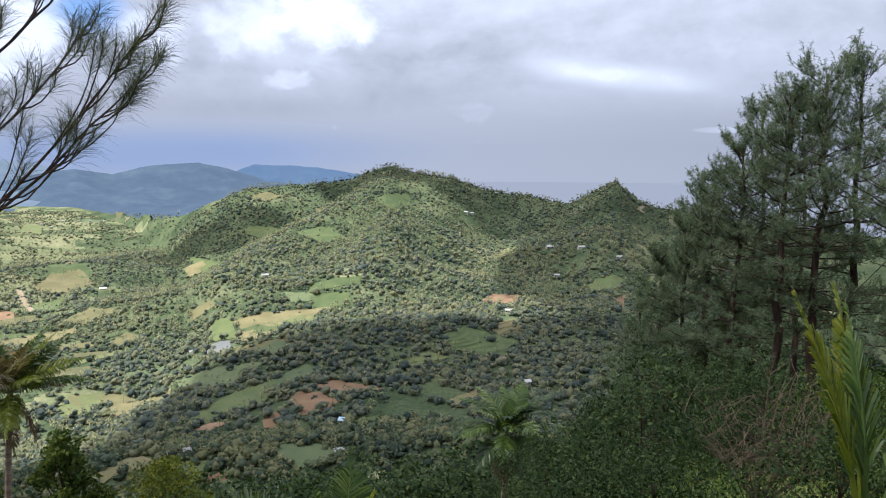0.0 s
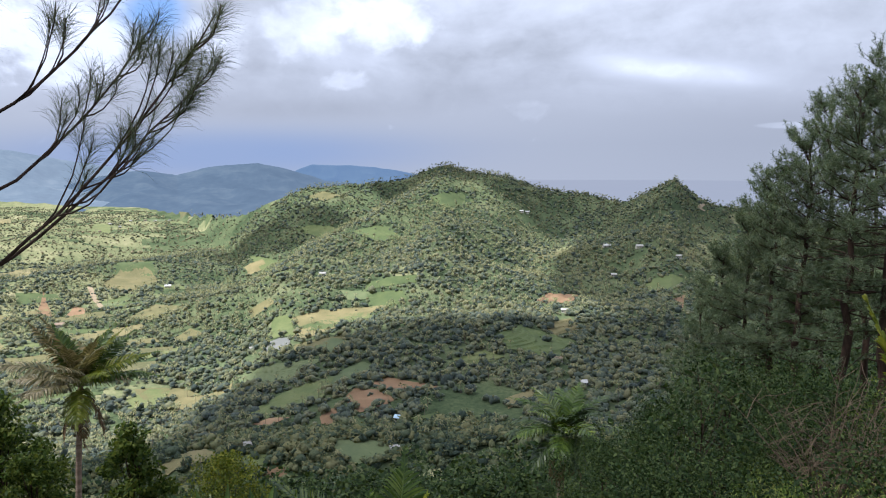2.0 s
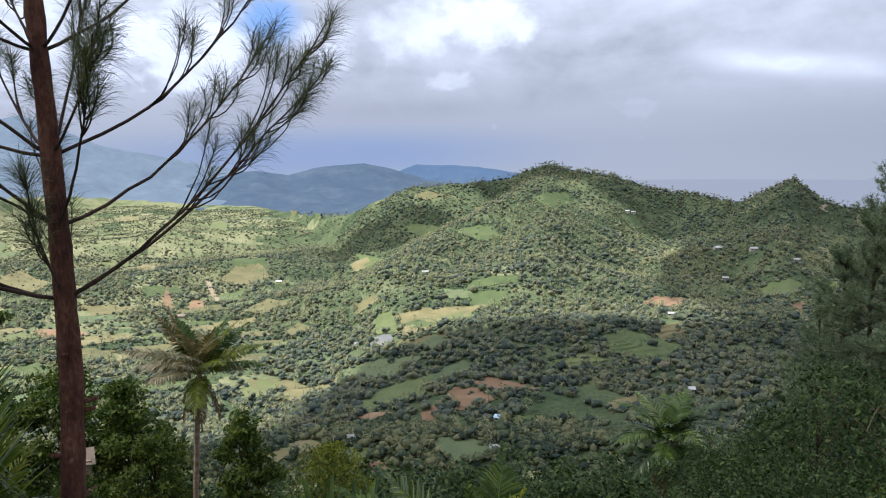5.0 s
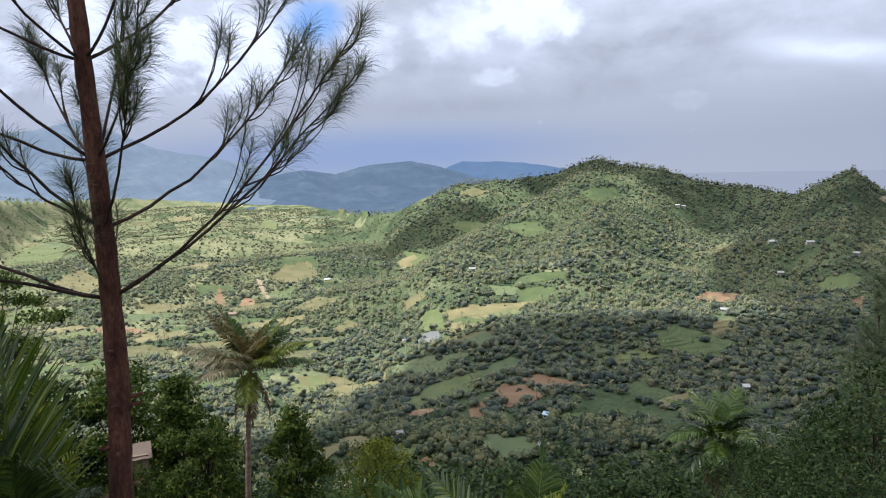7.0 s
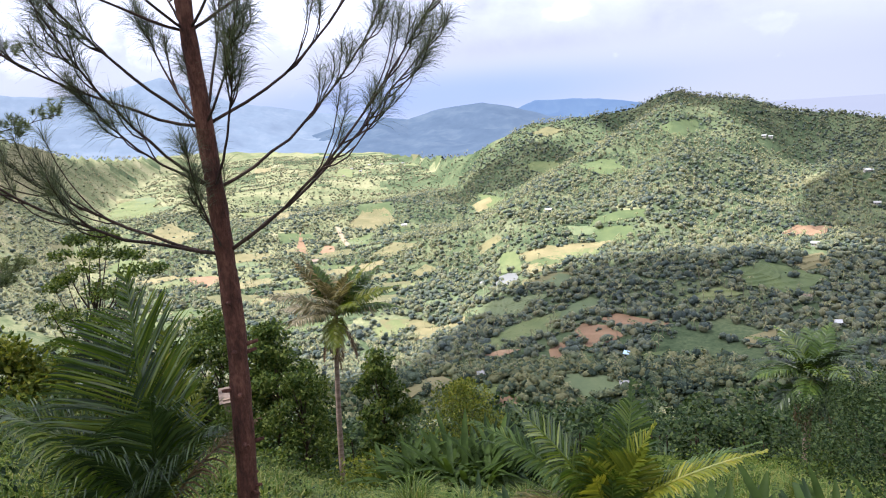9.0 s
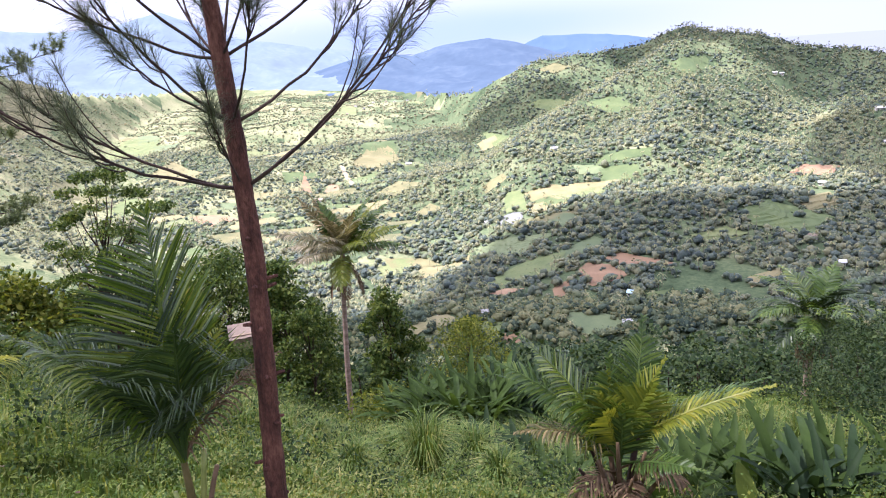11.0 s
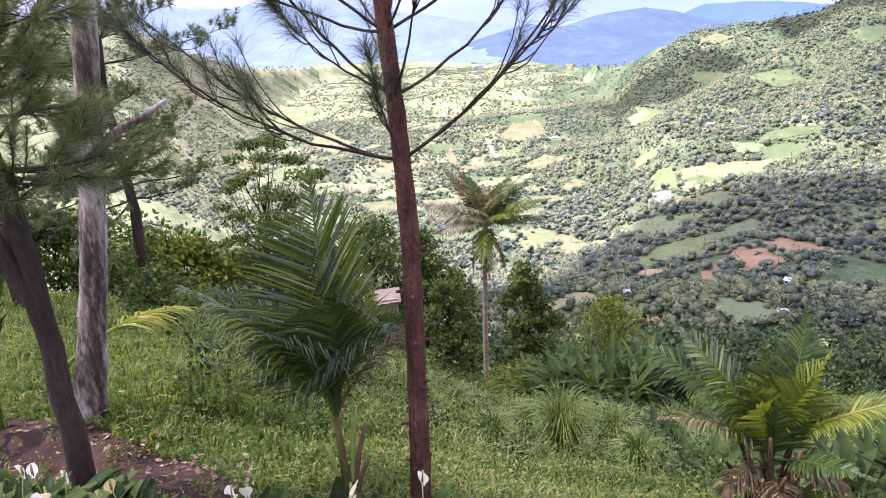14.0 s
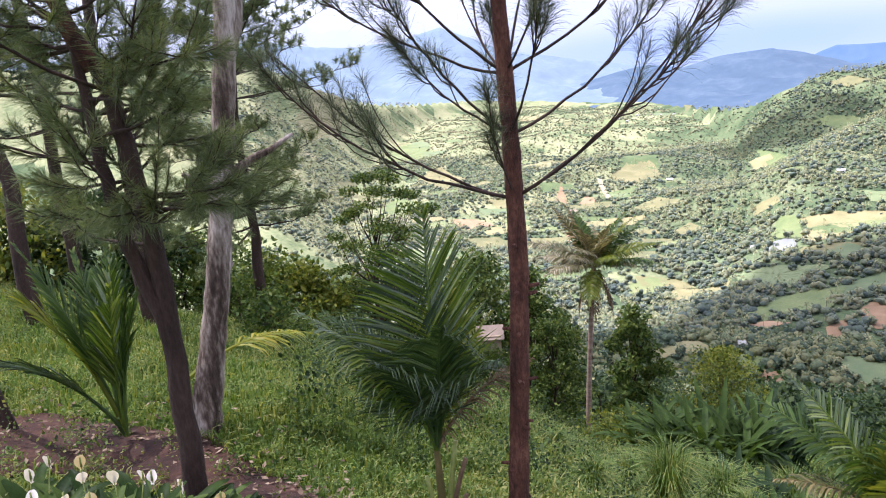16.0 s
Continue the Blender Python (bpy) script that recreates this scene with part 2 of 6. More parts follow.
def mesh_of(name, verts, faces, mat, smooth=False):
    """A mesh from arrays; faces: an (n, 3) or (n, 4) array."""
    verts, faces = np.asarray(verts, np.float32), np.asarray(faces, np.int32)
    me = bpy.data.meshes.new(name)
    me.vertices.add(len(verts))
    me.vertices.foreach_set("co", verts.ravel())
    n, k = faces.shape
    me.loops.add(n * k)
    me.loops.foreach_set("vertex_index", faces.ravel())
    me.polygons.add(n)
    me.polygons.foreach_set("loop_start", np.arange(0, n * k, k, dtype=np.int32))
    me.polygons.foreach_set("use_smooth", np.full(n, smooth))
    me.materials.append(mat)
    me.update(calc_edges=True)
    me.validate()
    return me


def put(name, verts, faces, mat, parent=None, label="", smooth=False):
    ob = new(name, mesh_of(name, verts, faces, mat, smooth))
    if parent is not None:
        ob.parent = parent
    if label:
        ob["label"] = label
    return ob


def part(name, bm, mat, parent=None, label="", smooth=True):
    me = bpy.data.meshes.new(name)
    for f in bm.faces:
        f.smooth = smooth
    bm.to_mesh(me)
    bm.free()
    me.materials.append(mat)
    ob = new(name, me)
    if parent is not None:
        ob.parent = parent
    if label:
        ob["label"] = label
    return ob


def thing(name, at=(0, 0, 0), label="", category="", group="", kind=""):
    ob = new(name)
    ob.empty_display_size = 0.2
    ob.matrix_world = Matrix.Translation(at)
    return tagged(ob, label, category, group, kind)


def vnoise(x, y, seed=0):
    """Smooth value noise in 0..1 on arrays."""
    x, y = np.asarray(x, float), np.asarray(y, float)
    xi, yi = np.floor(x).astype(np.int64), np.floor(y).astype(np.int64)
    fx, fy = x - xi, y - yi
    fx, fy = fx * fx * (3 - 2 * fx), fy * fy * (3 - 2 * fy)

    def h(a, b):
        n = (a * 374761393 + b * 668265263 + seed * 982451653) & 0x7fffffff
        n = ((n ^ (n >> 13)) * 1274126177) & 0x7fffffff
        return ((n ^ (n >> 16)) & 0xffff) / 65535.0

    return (h(xi, yi) * (1 - fx) + h(xi + 1, yi) * fx) * (1 - fy) + (h(xi, yi + 1) * (1 - fx) + h(xi + 1, yi + 1) * fx) * fy


def fbm(x, y, seed=0, octaves=4):
    s, a, total = 0.0, 1.0, 0.0
    for o in range(octaves):
        s = s + a * vnoise(x * 2 ** o, y * 2 ** o, seed + o)
        total += a
        a *= 0.5
    return s / total


# ---- the land ----
SKYLINE = [(-100, 1.5, 1500), (-80, 2.2, 1500), (-62, 2.4, 1600), (-56, 1.5, 1700), (-53.4, 0.1, 1800), (-51.5, -1.0, 1920), (-49, -2.0, 2150), (-46, -2.6, 2550), (-43, -2.8, 3000), (-40, -2.9, 3300), (-36, -3.3, 3400),
           (-30, -4.0, 3080), (-26.5, -4.3, 2900), (-25.0, -4.5, 2620), (-23.4, -4.75, 2320), (-21.8, -4.95, 2000), (-20.6, -5.0, 1800), (-19.3, -4.9, 1650), (-17.3, -4.0, 1600), (-14.8, -3.1, 1560), (-10.6, -2.85, 1540), (-7.2, -2.15, 1530),
           (-5.4, -1.62, 1520), (-4.5, -1.5, 1520), (-3.6, -1.75, 1520), (-2.4, -2.3, 1520), (0.7, -2.6, 1510), (2.9, -3.3, 1500), (6.4, -3.7, 1490), (9.5, -4.4, 1480), (11.6, -3.5, 1480),
           (13.2, -2.75, 1480), (14.9, -4.1, 1470), (16.2, -4.5, 1460), (18.2, -4.8, 1450), (24, -5.6, 1420), (36, -6.2, 1400), (60, -6, 1400)]
S_AZ, S_EL, S_R = (np.array(c, float) for c in zip(*SKYLINE))


def crest(x, y, line, height, width):
    """A rounded spur (or, with a negative height, a hollow) along a line of bearings and distances."""
    pts = [(d * math.sin(radians(a)), d * math.cos(radians(a))) for a, d in line]
    best = np.full(np.shape(x), 1e9)
    for (ax, ay), (bx, by) in zip(pts[:-1], pts[1:]):
        ux, uy = bx - ax, by - ay
        t = np.clip(((x - ax) * ux + (y - ay) * uy) / (ux * ux + uy * uy), 0, 1)
        best = np.minimum(best, np.hypot(x - ax - t * ux, y - ay - t * uy))
    return height * np.exp(-(best / width) ** 2)


def near_drop(az, r):
    """Fall of the home hill below the edge of the garden."""
    g1 = np.interp(az, [-180, -100, -80, -70, -57, -45, -33, -15, 15, 35, 60, 100, 180], [0.0, 0.03, 0.05, 0.09, 0.18, 0.30, 0.58, 0.68, 0.60, 0.50, 0.2, 0.05, 0.0])
    g2 = np.interp(az, [-180, -100, -80, -70, -57, -45, -33, -10, 15, 35, 60, 100, 180], [0.0, 0.05, 0.11, 0.18, 0.30, 0.44, 0.53, 0.53, 0.45, 0.36, 0.2, 0.05, 0.0])
    return np.clip(r - 3, 0, 5) * g1 + np.clip(r - 8, 0, 22) * g2


def ground_z(x, y, rough=True):
    """Height of the land; the eye's first place is the origin."""
    x, y = np.asarray(x, float), np.asarray(y, float)
    r = np.hypot(x, y)
    az = np.degrees(np.arctan2(x, y))
    # home hill
    z = -1.65 - 0.95 * np.clip((r - 1.0) / 1.8, 0, 1)
    z = z - near_drop(az, r)
    z30 = -2.6 - near_drop(az, np.full(r.shape, 30.0))
    steep = np.interp(az, [-180, -95, -75, -60, 45, 60, 180], [0, 0, 0.35, 1, 1, 0.3, 0])
    low = z30 + (-178 * steep - z30 * 1.0) * np.clip((r - 30) / 320, 0, 1)
    z = np.where(r > 30, low, z)
    # spur of the home hill on the right
    z = z + 62 * np.exp(-((az - 25) / 11.0) ** 2) * np.exp(-((r - 215) / 105.0) ** 2) * np.clip((r - 1.5) / 4.5, 0, 1)
    # valley and far ridge
    elT, R = np.interp(az, S_AZ, S_EL), np.interp(az, S_AZ, S_R)
    s = np.clip((r - 450) / (R - 450), 0, 1)
    g = np.interp(s, [0, 0.06, 0.19, 0.4, 0.555, 0.787, 1], [0, 0.13, 0.345, 0.54, 0.66, 0.83, 1])
    el = -22.1 + (elT + 22.1) * g
    zv = np.maximum(np.minimum(r, R) * np.tan(np.radians(el)), -216.0) - np.clip(r - R, 0, 500) * 0.45
    w = np.clip((r - 350) / 100, 0, 1)
    w = w * w * (3 - 2 * w)
    far = np.where(np.abs(az + 20) < 95, zv, np.minimum(zv, z))
    z = z * (1 - w) + far * w
    if rough:
        calm = np.clip((R - r) / 350, 0.0, 1)
        z = z + np.clip((r - 420) / 250, 0, 1) * calm * (20 * (fbm(x / 190, y / 190, 3) - 0.5) + 22 * (0.5 - np.abs(fbm(x / 260, y / 260, 9) - 0.5) * 4) * np.clip((r - 800) / 300, 0, 1) * 0.5)
        z = z + crest(x, y, [(-3.0, 1440), (-6.5, 1330), (-11.0, 1200), (-15.0, 1080), (-18.0, 960)], 26, 75)
        z = z + crest(x, y, [(-7.0, 1470), (-11.0, 1390), (-16.0, 1300), (-20.5, 1230)], -22, 70)
        z = z + crest(x, y, [(1.0, 1420), (-1.5, 1250), (-5.0, 1060), (-8.0, 900)], 20, 65)
        z = z + crest(x, y, [(5.0, 1400), (3.5, 1230), (1.0, 1050)], -18, 60)
        z = z + crest(x, y, [(13.0, 1400), (11.5, 1250), (10.5, 1130)], 20, 60)
        z = z + crest(x, y, [(-24.0, 1010), (-19.5, 940), (-15.5, 860)], 15, 60)
        z = z + crest(x, y, [(-36.0, 1240), (-30.0, 1330), (-25.5, 1430)], 13, 80)
        z = z + crest(x, y, [(-46.0, 1500), (-38.0, 1700), (-33.0, 1900)], 20, 120)
        z = z + crest(x, y, [(8.0, 800), (4.0, 730), (-1.0, 690)], 9, 45)
        z = z + np.clip((r - 4) / 20, 0, 1) * np.clip(1.2 - r / 400, 0, 1) * 1.0 * (fbm(x / 9, y / 9, 21) - 0.5)
        z = z + np.clip((r - 2) / 5, 0, 1) * np.clip(1.5 - r / 60, 0, 1) * 0.6 * (fbm(x / 1.9, y / 1.9, 23) - 0.5)
    return z


def gz(x, y):
    return float(ground_z(np.array([x]), np.array([y]))[0])


def on_land(az, r, sink=0.0):
    p = bearing(az, r)
    p.z = gz(p.x, p.y) - sink
    return p


def polar_sheet(name, azs, rs, mat, height):
    A, R = np.meshgrid(np.radians(azs), rs)
    X, Y = R * np.sin(A), R * np.cos(A)
    V = np.stack([X, Y, height(X, Y)], -1).reshape(-1, 3)
    n, m = len(rs), len(azs)
    i = np.arange(n - 1)[:, None] * m + np.arange(m - 1)[None]
    F = np.stack([i, i + 1, i + m + 1, i + m], -1).reshape(-1, 4)
    return put(name, V, F[:, ::-1], mat, smooth=True)


azs = np.concatenate([np.arange(-180, -100, 5.0), np.arange(-100, 60, 0.55), np.arange(60, 180.1, 5.0)])
rs = np.concatenate([[0.02], np.geomspace(0.8, 40, 60), np.geomspace(42, 420, 46), np.geomspace(428, 2200, 135), np.geomspace(2250, 3600, 36), np.geomspace(3700, 4900, 6)])
land = polar_sheet("ground", azs, rs, M_GROUND, ground_z)
tagged(land, "green hillside falling to a wide cultivated valley and ridge", "hillside", kind="structure")
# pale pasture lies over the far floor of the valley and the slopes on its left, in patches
# part of its paleness is haze put into the colour
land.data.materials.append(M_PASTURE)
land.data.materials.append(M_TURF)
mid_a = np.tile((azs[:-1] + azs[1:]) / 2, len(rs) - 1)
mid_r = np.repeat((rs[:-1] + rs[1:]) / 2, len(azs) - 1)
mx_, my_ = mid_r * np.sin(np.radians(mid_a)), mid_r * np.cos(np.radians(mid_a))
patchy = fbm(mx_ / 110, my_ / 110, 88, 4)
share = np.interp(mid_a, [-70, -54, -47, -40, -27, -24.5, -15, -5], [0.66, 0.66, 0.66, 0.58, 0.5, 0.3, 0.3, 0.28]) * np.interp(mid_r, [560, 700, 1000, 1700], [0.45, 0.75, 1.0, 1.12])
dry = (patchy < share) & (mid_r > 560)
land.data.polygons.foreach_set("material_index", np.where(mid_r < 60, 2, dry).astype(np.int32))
# backdrop lowland glows in the tone of horizon haze
tagged(polar_sheet("backdrop", np.arange(-110, 80.1, 2), np.array([2150.0, 2700, 3400, 4200, 4950]), M_HAZESEA, lambda x, y: np.full(x.shape, -238.0)), "hazy blue lowland and sea at the horizon", "lowland", kind="structure")


def far_range(label, line, r, depth, mat, seed, swell=2.2):
    """A range of mountains with gullied flanks, from its crest line of bearings and rises."""
    la, le = (np.array(c, float) for c in zip(*line))
    A = np.arange(la[0], la[-1] + 0.01, 0.12)
    U = np.concatenate([np.linspace(-1, 0, 40), np.linspace(0.06, 1, 8)])
    AA, UU = np.meshgrid(A, U)
    RR = r + UU * np.where(UU < 0, depth, min(depth, 4900 - r))
    X, Y = RR * np.sin(np.radians(AA)), RR * np.cos(np.radians(AA))
    top = r * np.tan(np.radians(np.interp(AA, la, le)))
    ridge = np.abs(fbm(X / 420, Y / 420, seed) - 0.5) * 2
    prof = np.clip(1 - np.abs(UU), 0, 1) ** np.where(UU < 0, swell, 0.9)
    Z = -235 + (top + 235) * prof - ridge * 150 * prof * (1 - prof) * 2.6 + 10 * (fbm(X / 90, Y / 90, seed + 4) - 0.5)
    Z = np.maximum(Z, -235.0)
    V = np.stack([X, Y, Z], -1).reshape(-1, 3)
    n, m = AA.shape
    i = np.arange(n - 1)[:, None] * m + np.arange(m - 1)[None]
    F = np.stack([i, i + 1, i + m + 1, i + m], -1).reshape(-1, 4)
    return tagged(put("backdrop", V, F[:, ::-1], mat, smooth=True), label, "mountain", kind="structure")


# these ranges carry their haze as emission
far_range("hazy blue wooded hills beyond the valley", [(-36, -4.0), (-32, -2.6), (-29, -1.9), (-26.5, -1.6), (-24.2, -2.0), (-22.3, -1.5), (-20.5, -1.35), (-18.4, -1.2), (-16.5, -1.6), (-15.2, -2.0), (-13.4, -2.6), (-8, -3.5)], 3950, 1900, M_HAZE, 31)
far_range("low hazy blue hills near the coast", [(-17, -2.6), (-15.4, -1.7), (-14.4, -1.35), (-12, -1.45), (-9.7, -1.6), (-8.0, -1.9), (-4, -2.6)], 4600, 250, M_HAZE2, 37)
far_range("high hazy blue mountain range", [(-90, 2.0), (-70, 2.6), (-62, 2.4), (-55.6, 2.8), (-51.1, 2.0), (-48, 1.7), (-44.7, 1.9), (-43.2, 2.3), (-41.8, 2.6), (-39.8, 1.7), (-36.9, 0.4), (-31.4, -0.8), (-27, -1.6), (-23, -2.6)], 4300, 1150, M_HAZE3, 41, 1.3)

# ---- fields in the valley ----
FIELDS = []


def field(name, label, corners, mat, terraces=0):
    """A plot draped over the land; corners are bearings and distances."""
    pts = [bearing(a, r) for a, r in corners]
    cx, cy = sum(p.x for p in pts) / len(pts), sum(p.y for p in pts) / len(pts)
    ring = []
    k = len(pts)
    for i in range(k):
        a, b = pts[i], pts[(i + 1) % k]
        for j in range(10):
            p = a.lerp(b, j / 10)
            w = 1 + 0.16 * (float(vnoise(p.x / 14, p.y / 14, 77)) - 0.5)
            ring.append((cx + (p.x - cx) * w, cy + (p.y - cy) * w))
    ring = np.array(ring)
    rows, V = 10, []
    for q in range(rows + 1):
        f = q / rows
        V.append(np.array([cx, cy]) + (ring - [cx, cy]) * f)
    V = np.concatenate(V)
    z = ground_z(V[:, 0], V[:, 1]) + 0.5
    if terraces:
        z = np.maximum(z, np.ceil((z + 200) / terraces) * terraces - 200 - terraces * 0.25)
    V = np.column_stack([V, z])
    m = len(ring)
    F = []
    for q in range(rows):
        for j in range(m):
            F.append((q * m + j, q * m + (j + 1) % m, (q + 1) * m + (j + 1) % m, (q + 1) * m + j))
    ob = put(name, V, np.array(F)[:, ::-1], mat)
    tagged(ob, label, "field", "plots in the valley", "structure")
    FIELDS.append(ring)
    return ob


def inside(ring, x, y):
    r = np.zeros(x.shape, bool)
    j = len(ring) - 1
    for i in range(len(ring)):
        (xi, yi), (xj, yj) = ring[i], ring[j]
        cross = ((yi > y) != (yj > y)) & (x < (xj - xi) * (y - yi) / (yj - yi + 1e-9) + xi)
        r ^= cross
        j = i
    return r
field("pond", "still grey farm pond among small plots", [(-18.6, 712), (-18.2, 744), (-17.4, 748), (-16.5, 742), (-16.5, 708), (-17.6, 702)], M_WATER)
field("field", "dry straw-coloured strip beside the pond", [(-16.3, 742), (-14.4, 809), (-9.2, 803), (-11.0, 764), (-12.7, 743), (-15.6, 716)], M_STRAW)
field("field", "bright green paddy beside the pond", [(-18.4, 758), (-17.8, 829), (-16.4, 812), (-16.1, 743)], M_PADDY)
field("field", "grey-green terraced plot with low crops", [(-20.9, 664), (-18.0, 656), (-14.0, 635), (-16.6, 591), (-19.7, 608)], M_DULL, 1.2)
field("field", "grey-green grass plot", [(-15.0, 674), (-13.3, 703), (-11.7, 678), (-13.2, 640)], M_DULL)
field("field", "bright green terraced rice plot", [(-19.8, 527), (-16.4, 573), (-13.3, 581), (-14.4, 520), (-17.0, 515), (-18.7, 499)], M_PADDY, 1.2)
field("field", "grey-green plot below the trees", [(-13.9, 581), (-11.1, 623), (-9.9, 607), (-11.7, 576), (-13.5, 558)], M_DULL)
field("field", "bare red-brown ploughed soil", [(-12.4, 524), (-11.7, 551), (-9.3, 537), (-8.3, 510), (-11.2, 493), (-12.2, 507)], M_SOIL)
field("field", "dry reddish fallow strip", [(-10.4, 559), (-9.3, 577), (-4.6, 533), (-6.7, 526), (-9.6, 539)], M_SOIL)
field("field", "small bare red soil plot", [(-14.5, 489), (-13.5, 504), (-12.5, 502), (-13.5, 469), (-14.4, 475)], M_SOIL)
field("field", "bare soil strip below the paddy", [(-19.8, 494), (-18.4, 500), (-16.7, 495), (-18.6, 483)], M_SOIL)
field("field", "bright green plot between palms", [(-28.7, 660), (-27.0, 682), (-25.5, 680), (-26.6, 638), (-28.6, 632)], M_PADDY)
field("field", "dry grass knoll with a footpath", [(-26.9, 403), (-25.3, 417), (-23.7, 455), (-22.4, 405), (-25.6, 398), (-26.7, 388)], M_STRAW)
field("field", "yellow-green plot by the farmhouses", [(-20.3, 403), (-19.1, 404), (-17.4, 391), (-19.9, 389)], M_PADDY)
field("field", "grey ploughed plot by the farmhouses", [(-19.8, 389), (-17.5, 386), (-17.2, 378), (-18.7, 377)], M_SOIL)
field("field", "dark green plot below the woods", [(-14.2, 412), (-11.5, 417), (-9.1, 404), (-8.1, 389), (-11.9, 382)], M_DULL)
field("field", "green meadow beside the blue-roofed house", [(-7.3, 475), (-5.1, 482), (-6.3, 458)], M_PADDY)
field("field", "grey-green plot at the foot of the hill", [(-19.5, 375), (-17.2, 379), (-15.9, 367), (-18.4, 366)], M_DULL)
field("field", "green and straw terraces on the slope", [(0.2, 653), (1.8, 693), (6.1, 675), (4.6, 613), (2.8, 623), (0.6, 626)], M_PADDY, 1.5)
field("field", "bare soil terraces on the slope", [(3.0, 845), (3.9, 891), (6.2, 906), (5.8, 834)], M_SOIL, 1.5)
field("field", "green meadow on the slope", [(11.0, 979), (11.9, 1000), (14.0, 1002), (13.5, 905)], M_PADDY)
field("field", "bare soil patch beside the meadow", [(13.3, 878), (14.2, 927), (14.1, 828)], M_SOIL)
field("field", "bright green plot on the slope", [(15.1, 1022), (16.5, 1069), (16.1, 987)], M_PADDY)
field("field", "dry grass strip above the near woods", [(0.5, 511), (3.4, 548), (5.3, 567), (3.7, 537), (0.9, 494)], M_STRAW)
field("field", "brown landslip scar", [(-34.0, 1080), (-33.4, 1200), (-33.0, 1062)], M_SOIL)
field("field", "brown landslip scar", [(-32.3, 1044), (-31.6, 1106), (-30.8, 1096), (-31.0, 1034)], M_SOIL)
field("field", "bright green plot by a dirt road", [(-29.6, 1148), (-27.8, 1180), (-28.2, 1062), (-29.4, 1072)], M_PADDY)
field("field", "dry soil plot", [(-34.3, 842), (-32.9, 880), (-31.4, 882), (-32.4, 838)], M_SOIL)
field("field", "pale dry plot", [(-38.2, 834), (-37.1, 850), (-35.6, 842), (-37.2, 814)], M_STRAW)
field("field", "yellow-green paddy strip", [(-27.6, 804), (-24.9, 830), (-24.5, 814), (-27.2, 786)], M_PADDY)
field("field", "yellow-green grazed slope", [(-47.9, 1140), (-46.5, 1218), (-44.6, 1152), (-46.2, 1082)], M_PADDY)
field("field", "yellow-green grazed slope", [(-47.6, 1778), (-45.5, 2076), (-43.1, 2010), (-44.9, 1600)], M_PADDY)
field("field", "straw-coloured plot in the valley", [(-29.8, 1220), (-27.2, 1416), (-25.8, 1252), (-28.1, 1192)], M_STRAW)
field("field", "yellow-green plot on the sunny slope", [(-31.1, 1092), (-30.2, 1146), (-27.7, 1170), (-28.7, 1058)], M_PADDY)
field("field", "straw-coloured plot on the sunny slope", [(-28.2, 990), (-26.3, 1028), (-24.1, 970), (-26.6, 954)], M_STRAW)
field("field", "dry plot on the sunny slope", [(-25.2, 860), (-23.9, 894), (-22.9, 870), (-24.5, 844)], M_STRAW)
field("field", "pale bare plot in the valley", [(-42.5, 1016), (-40.2, 1006), (-38.6, 958), (-40.9, 942)], M_SOIL)
field("field", "pale dry plot in the valley", [(-41.6, 888), (-38.7, 882), (-37.1, 844), (-40.1, 842)], M_STRAW)
field("field", "yellow-green plot in the sun", [(-45.3, 844), (-42.9, 852), (-40.8, 820), (-43.2, 804)], M_PADDY)
field("field", "meadow at the foot of the ridge", [(-15.8, 1385), (-13.2, 1384), (-11.6, 1344), (-13.7, 1321)], M_PADDY)
field("field", "pale clearing on the ridge flank", [(-5.5, 1284), (-2.8, 1353), (-1.9, 1335), (-4.2, 1252)], M_PADDY)
field("field", "pale clearing on the ridge flank", [(2.9, 1141), (5.2, 1212), (5.6, 1168), (3.8, 1125)], M_STRAW)
field("field", "dry meadow on the spur", [(-14.9, 1509), (-13.6, 1525), (-12.3, 1495), (-13.6, 1475)], M_STRAW)
field("field", "meadow on the sunny slope", [(-11.6, 1203), (-8.6, 1194), (-7.3, 1136), (-9.9, 1139)], M_PADDY)
field("field", "meadow on the sunny slope", [(-19.5, 1374), (-16.7, 1280), (-15.4, 1209), (-17.9, 1244)], M_PADDY)
field("field", "soil plot on the ridge flank", [(-3.8, 599), (-1.1, 624), (0.7, 612), (-2.0, 590)], M_PADDY, 1.2)
field("field", "straw terraces above the soil plots", [(3.4, 711), (5.7, 737), (6.6, 714), (4.4, 682)], M_STRAW, 1.5)

field("field", "pale dry grassy hillside above the valley", [(-53.5, 1534), (-51.5, 1972), (-49.4, 2100), (-50.2, 1710), (-52.4, 1500)], M_STRAW)
field("field", "pale dry grassy slope among scrub", [(-51.2, 1332), (-49.2, 1408), (-47.2, 1252), (-48.6, 1172)], M_STRAW)
field("field", "pale dry slope among scrub", [(-44.6, 1374), (-42.8, 1454), (-40.6, 1334), (-42.6, 1260)], M_STRAW)
field("field", "pale dry plot on the valley floor", [(-36.5, 1454), (-34.0, 1542), (-32.2, 1430), (-34.6, 1356)], M_STRAW)

# small plots scattered between the woods
plot_rng = np.random.default_rng(66)
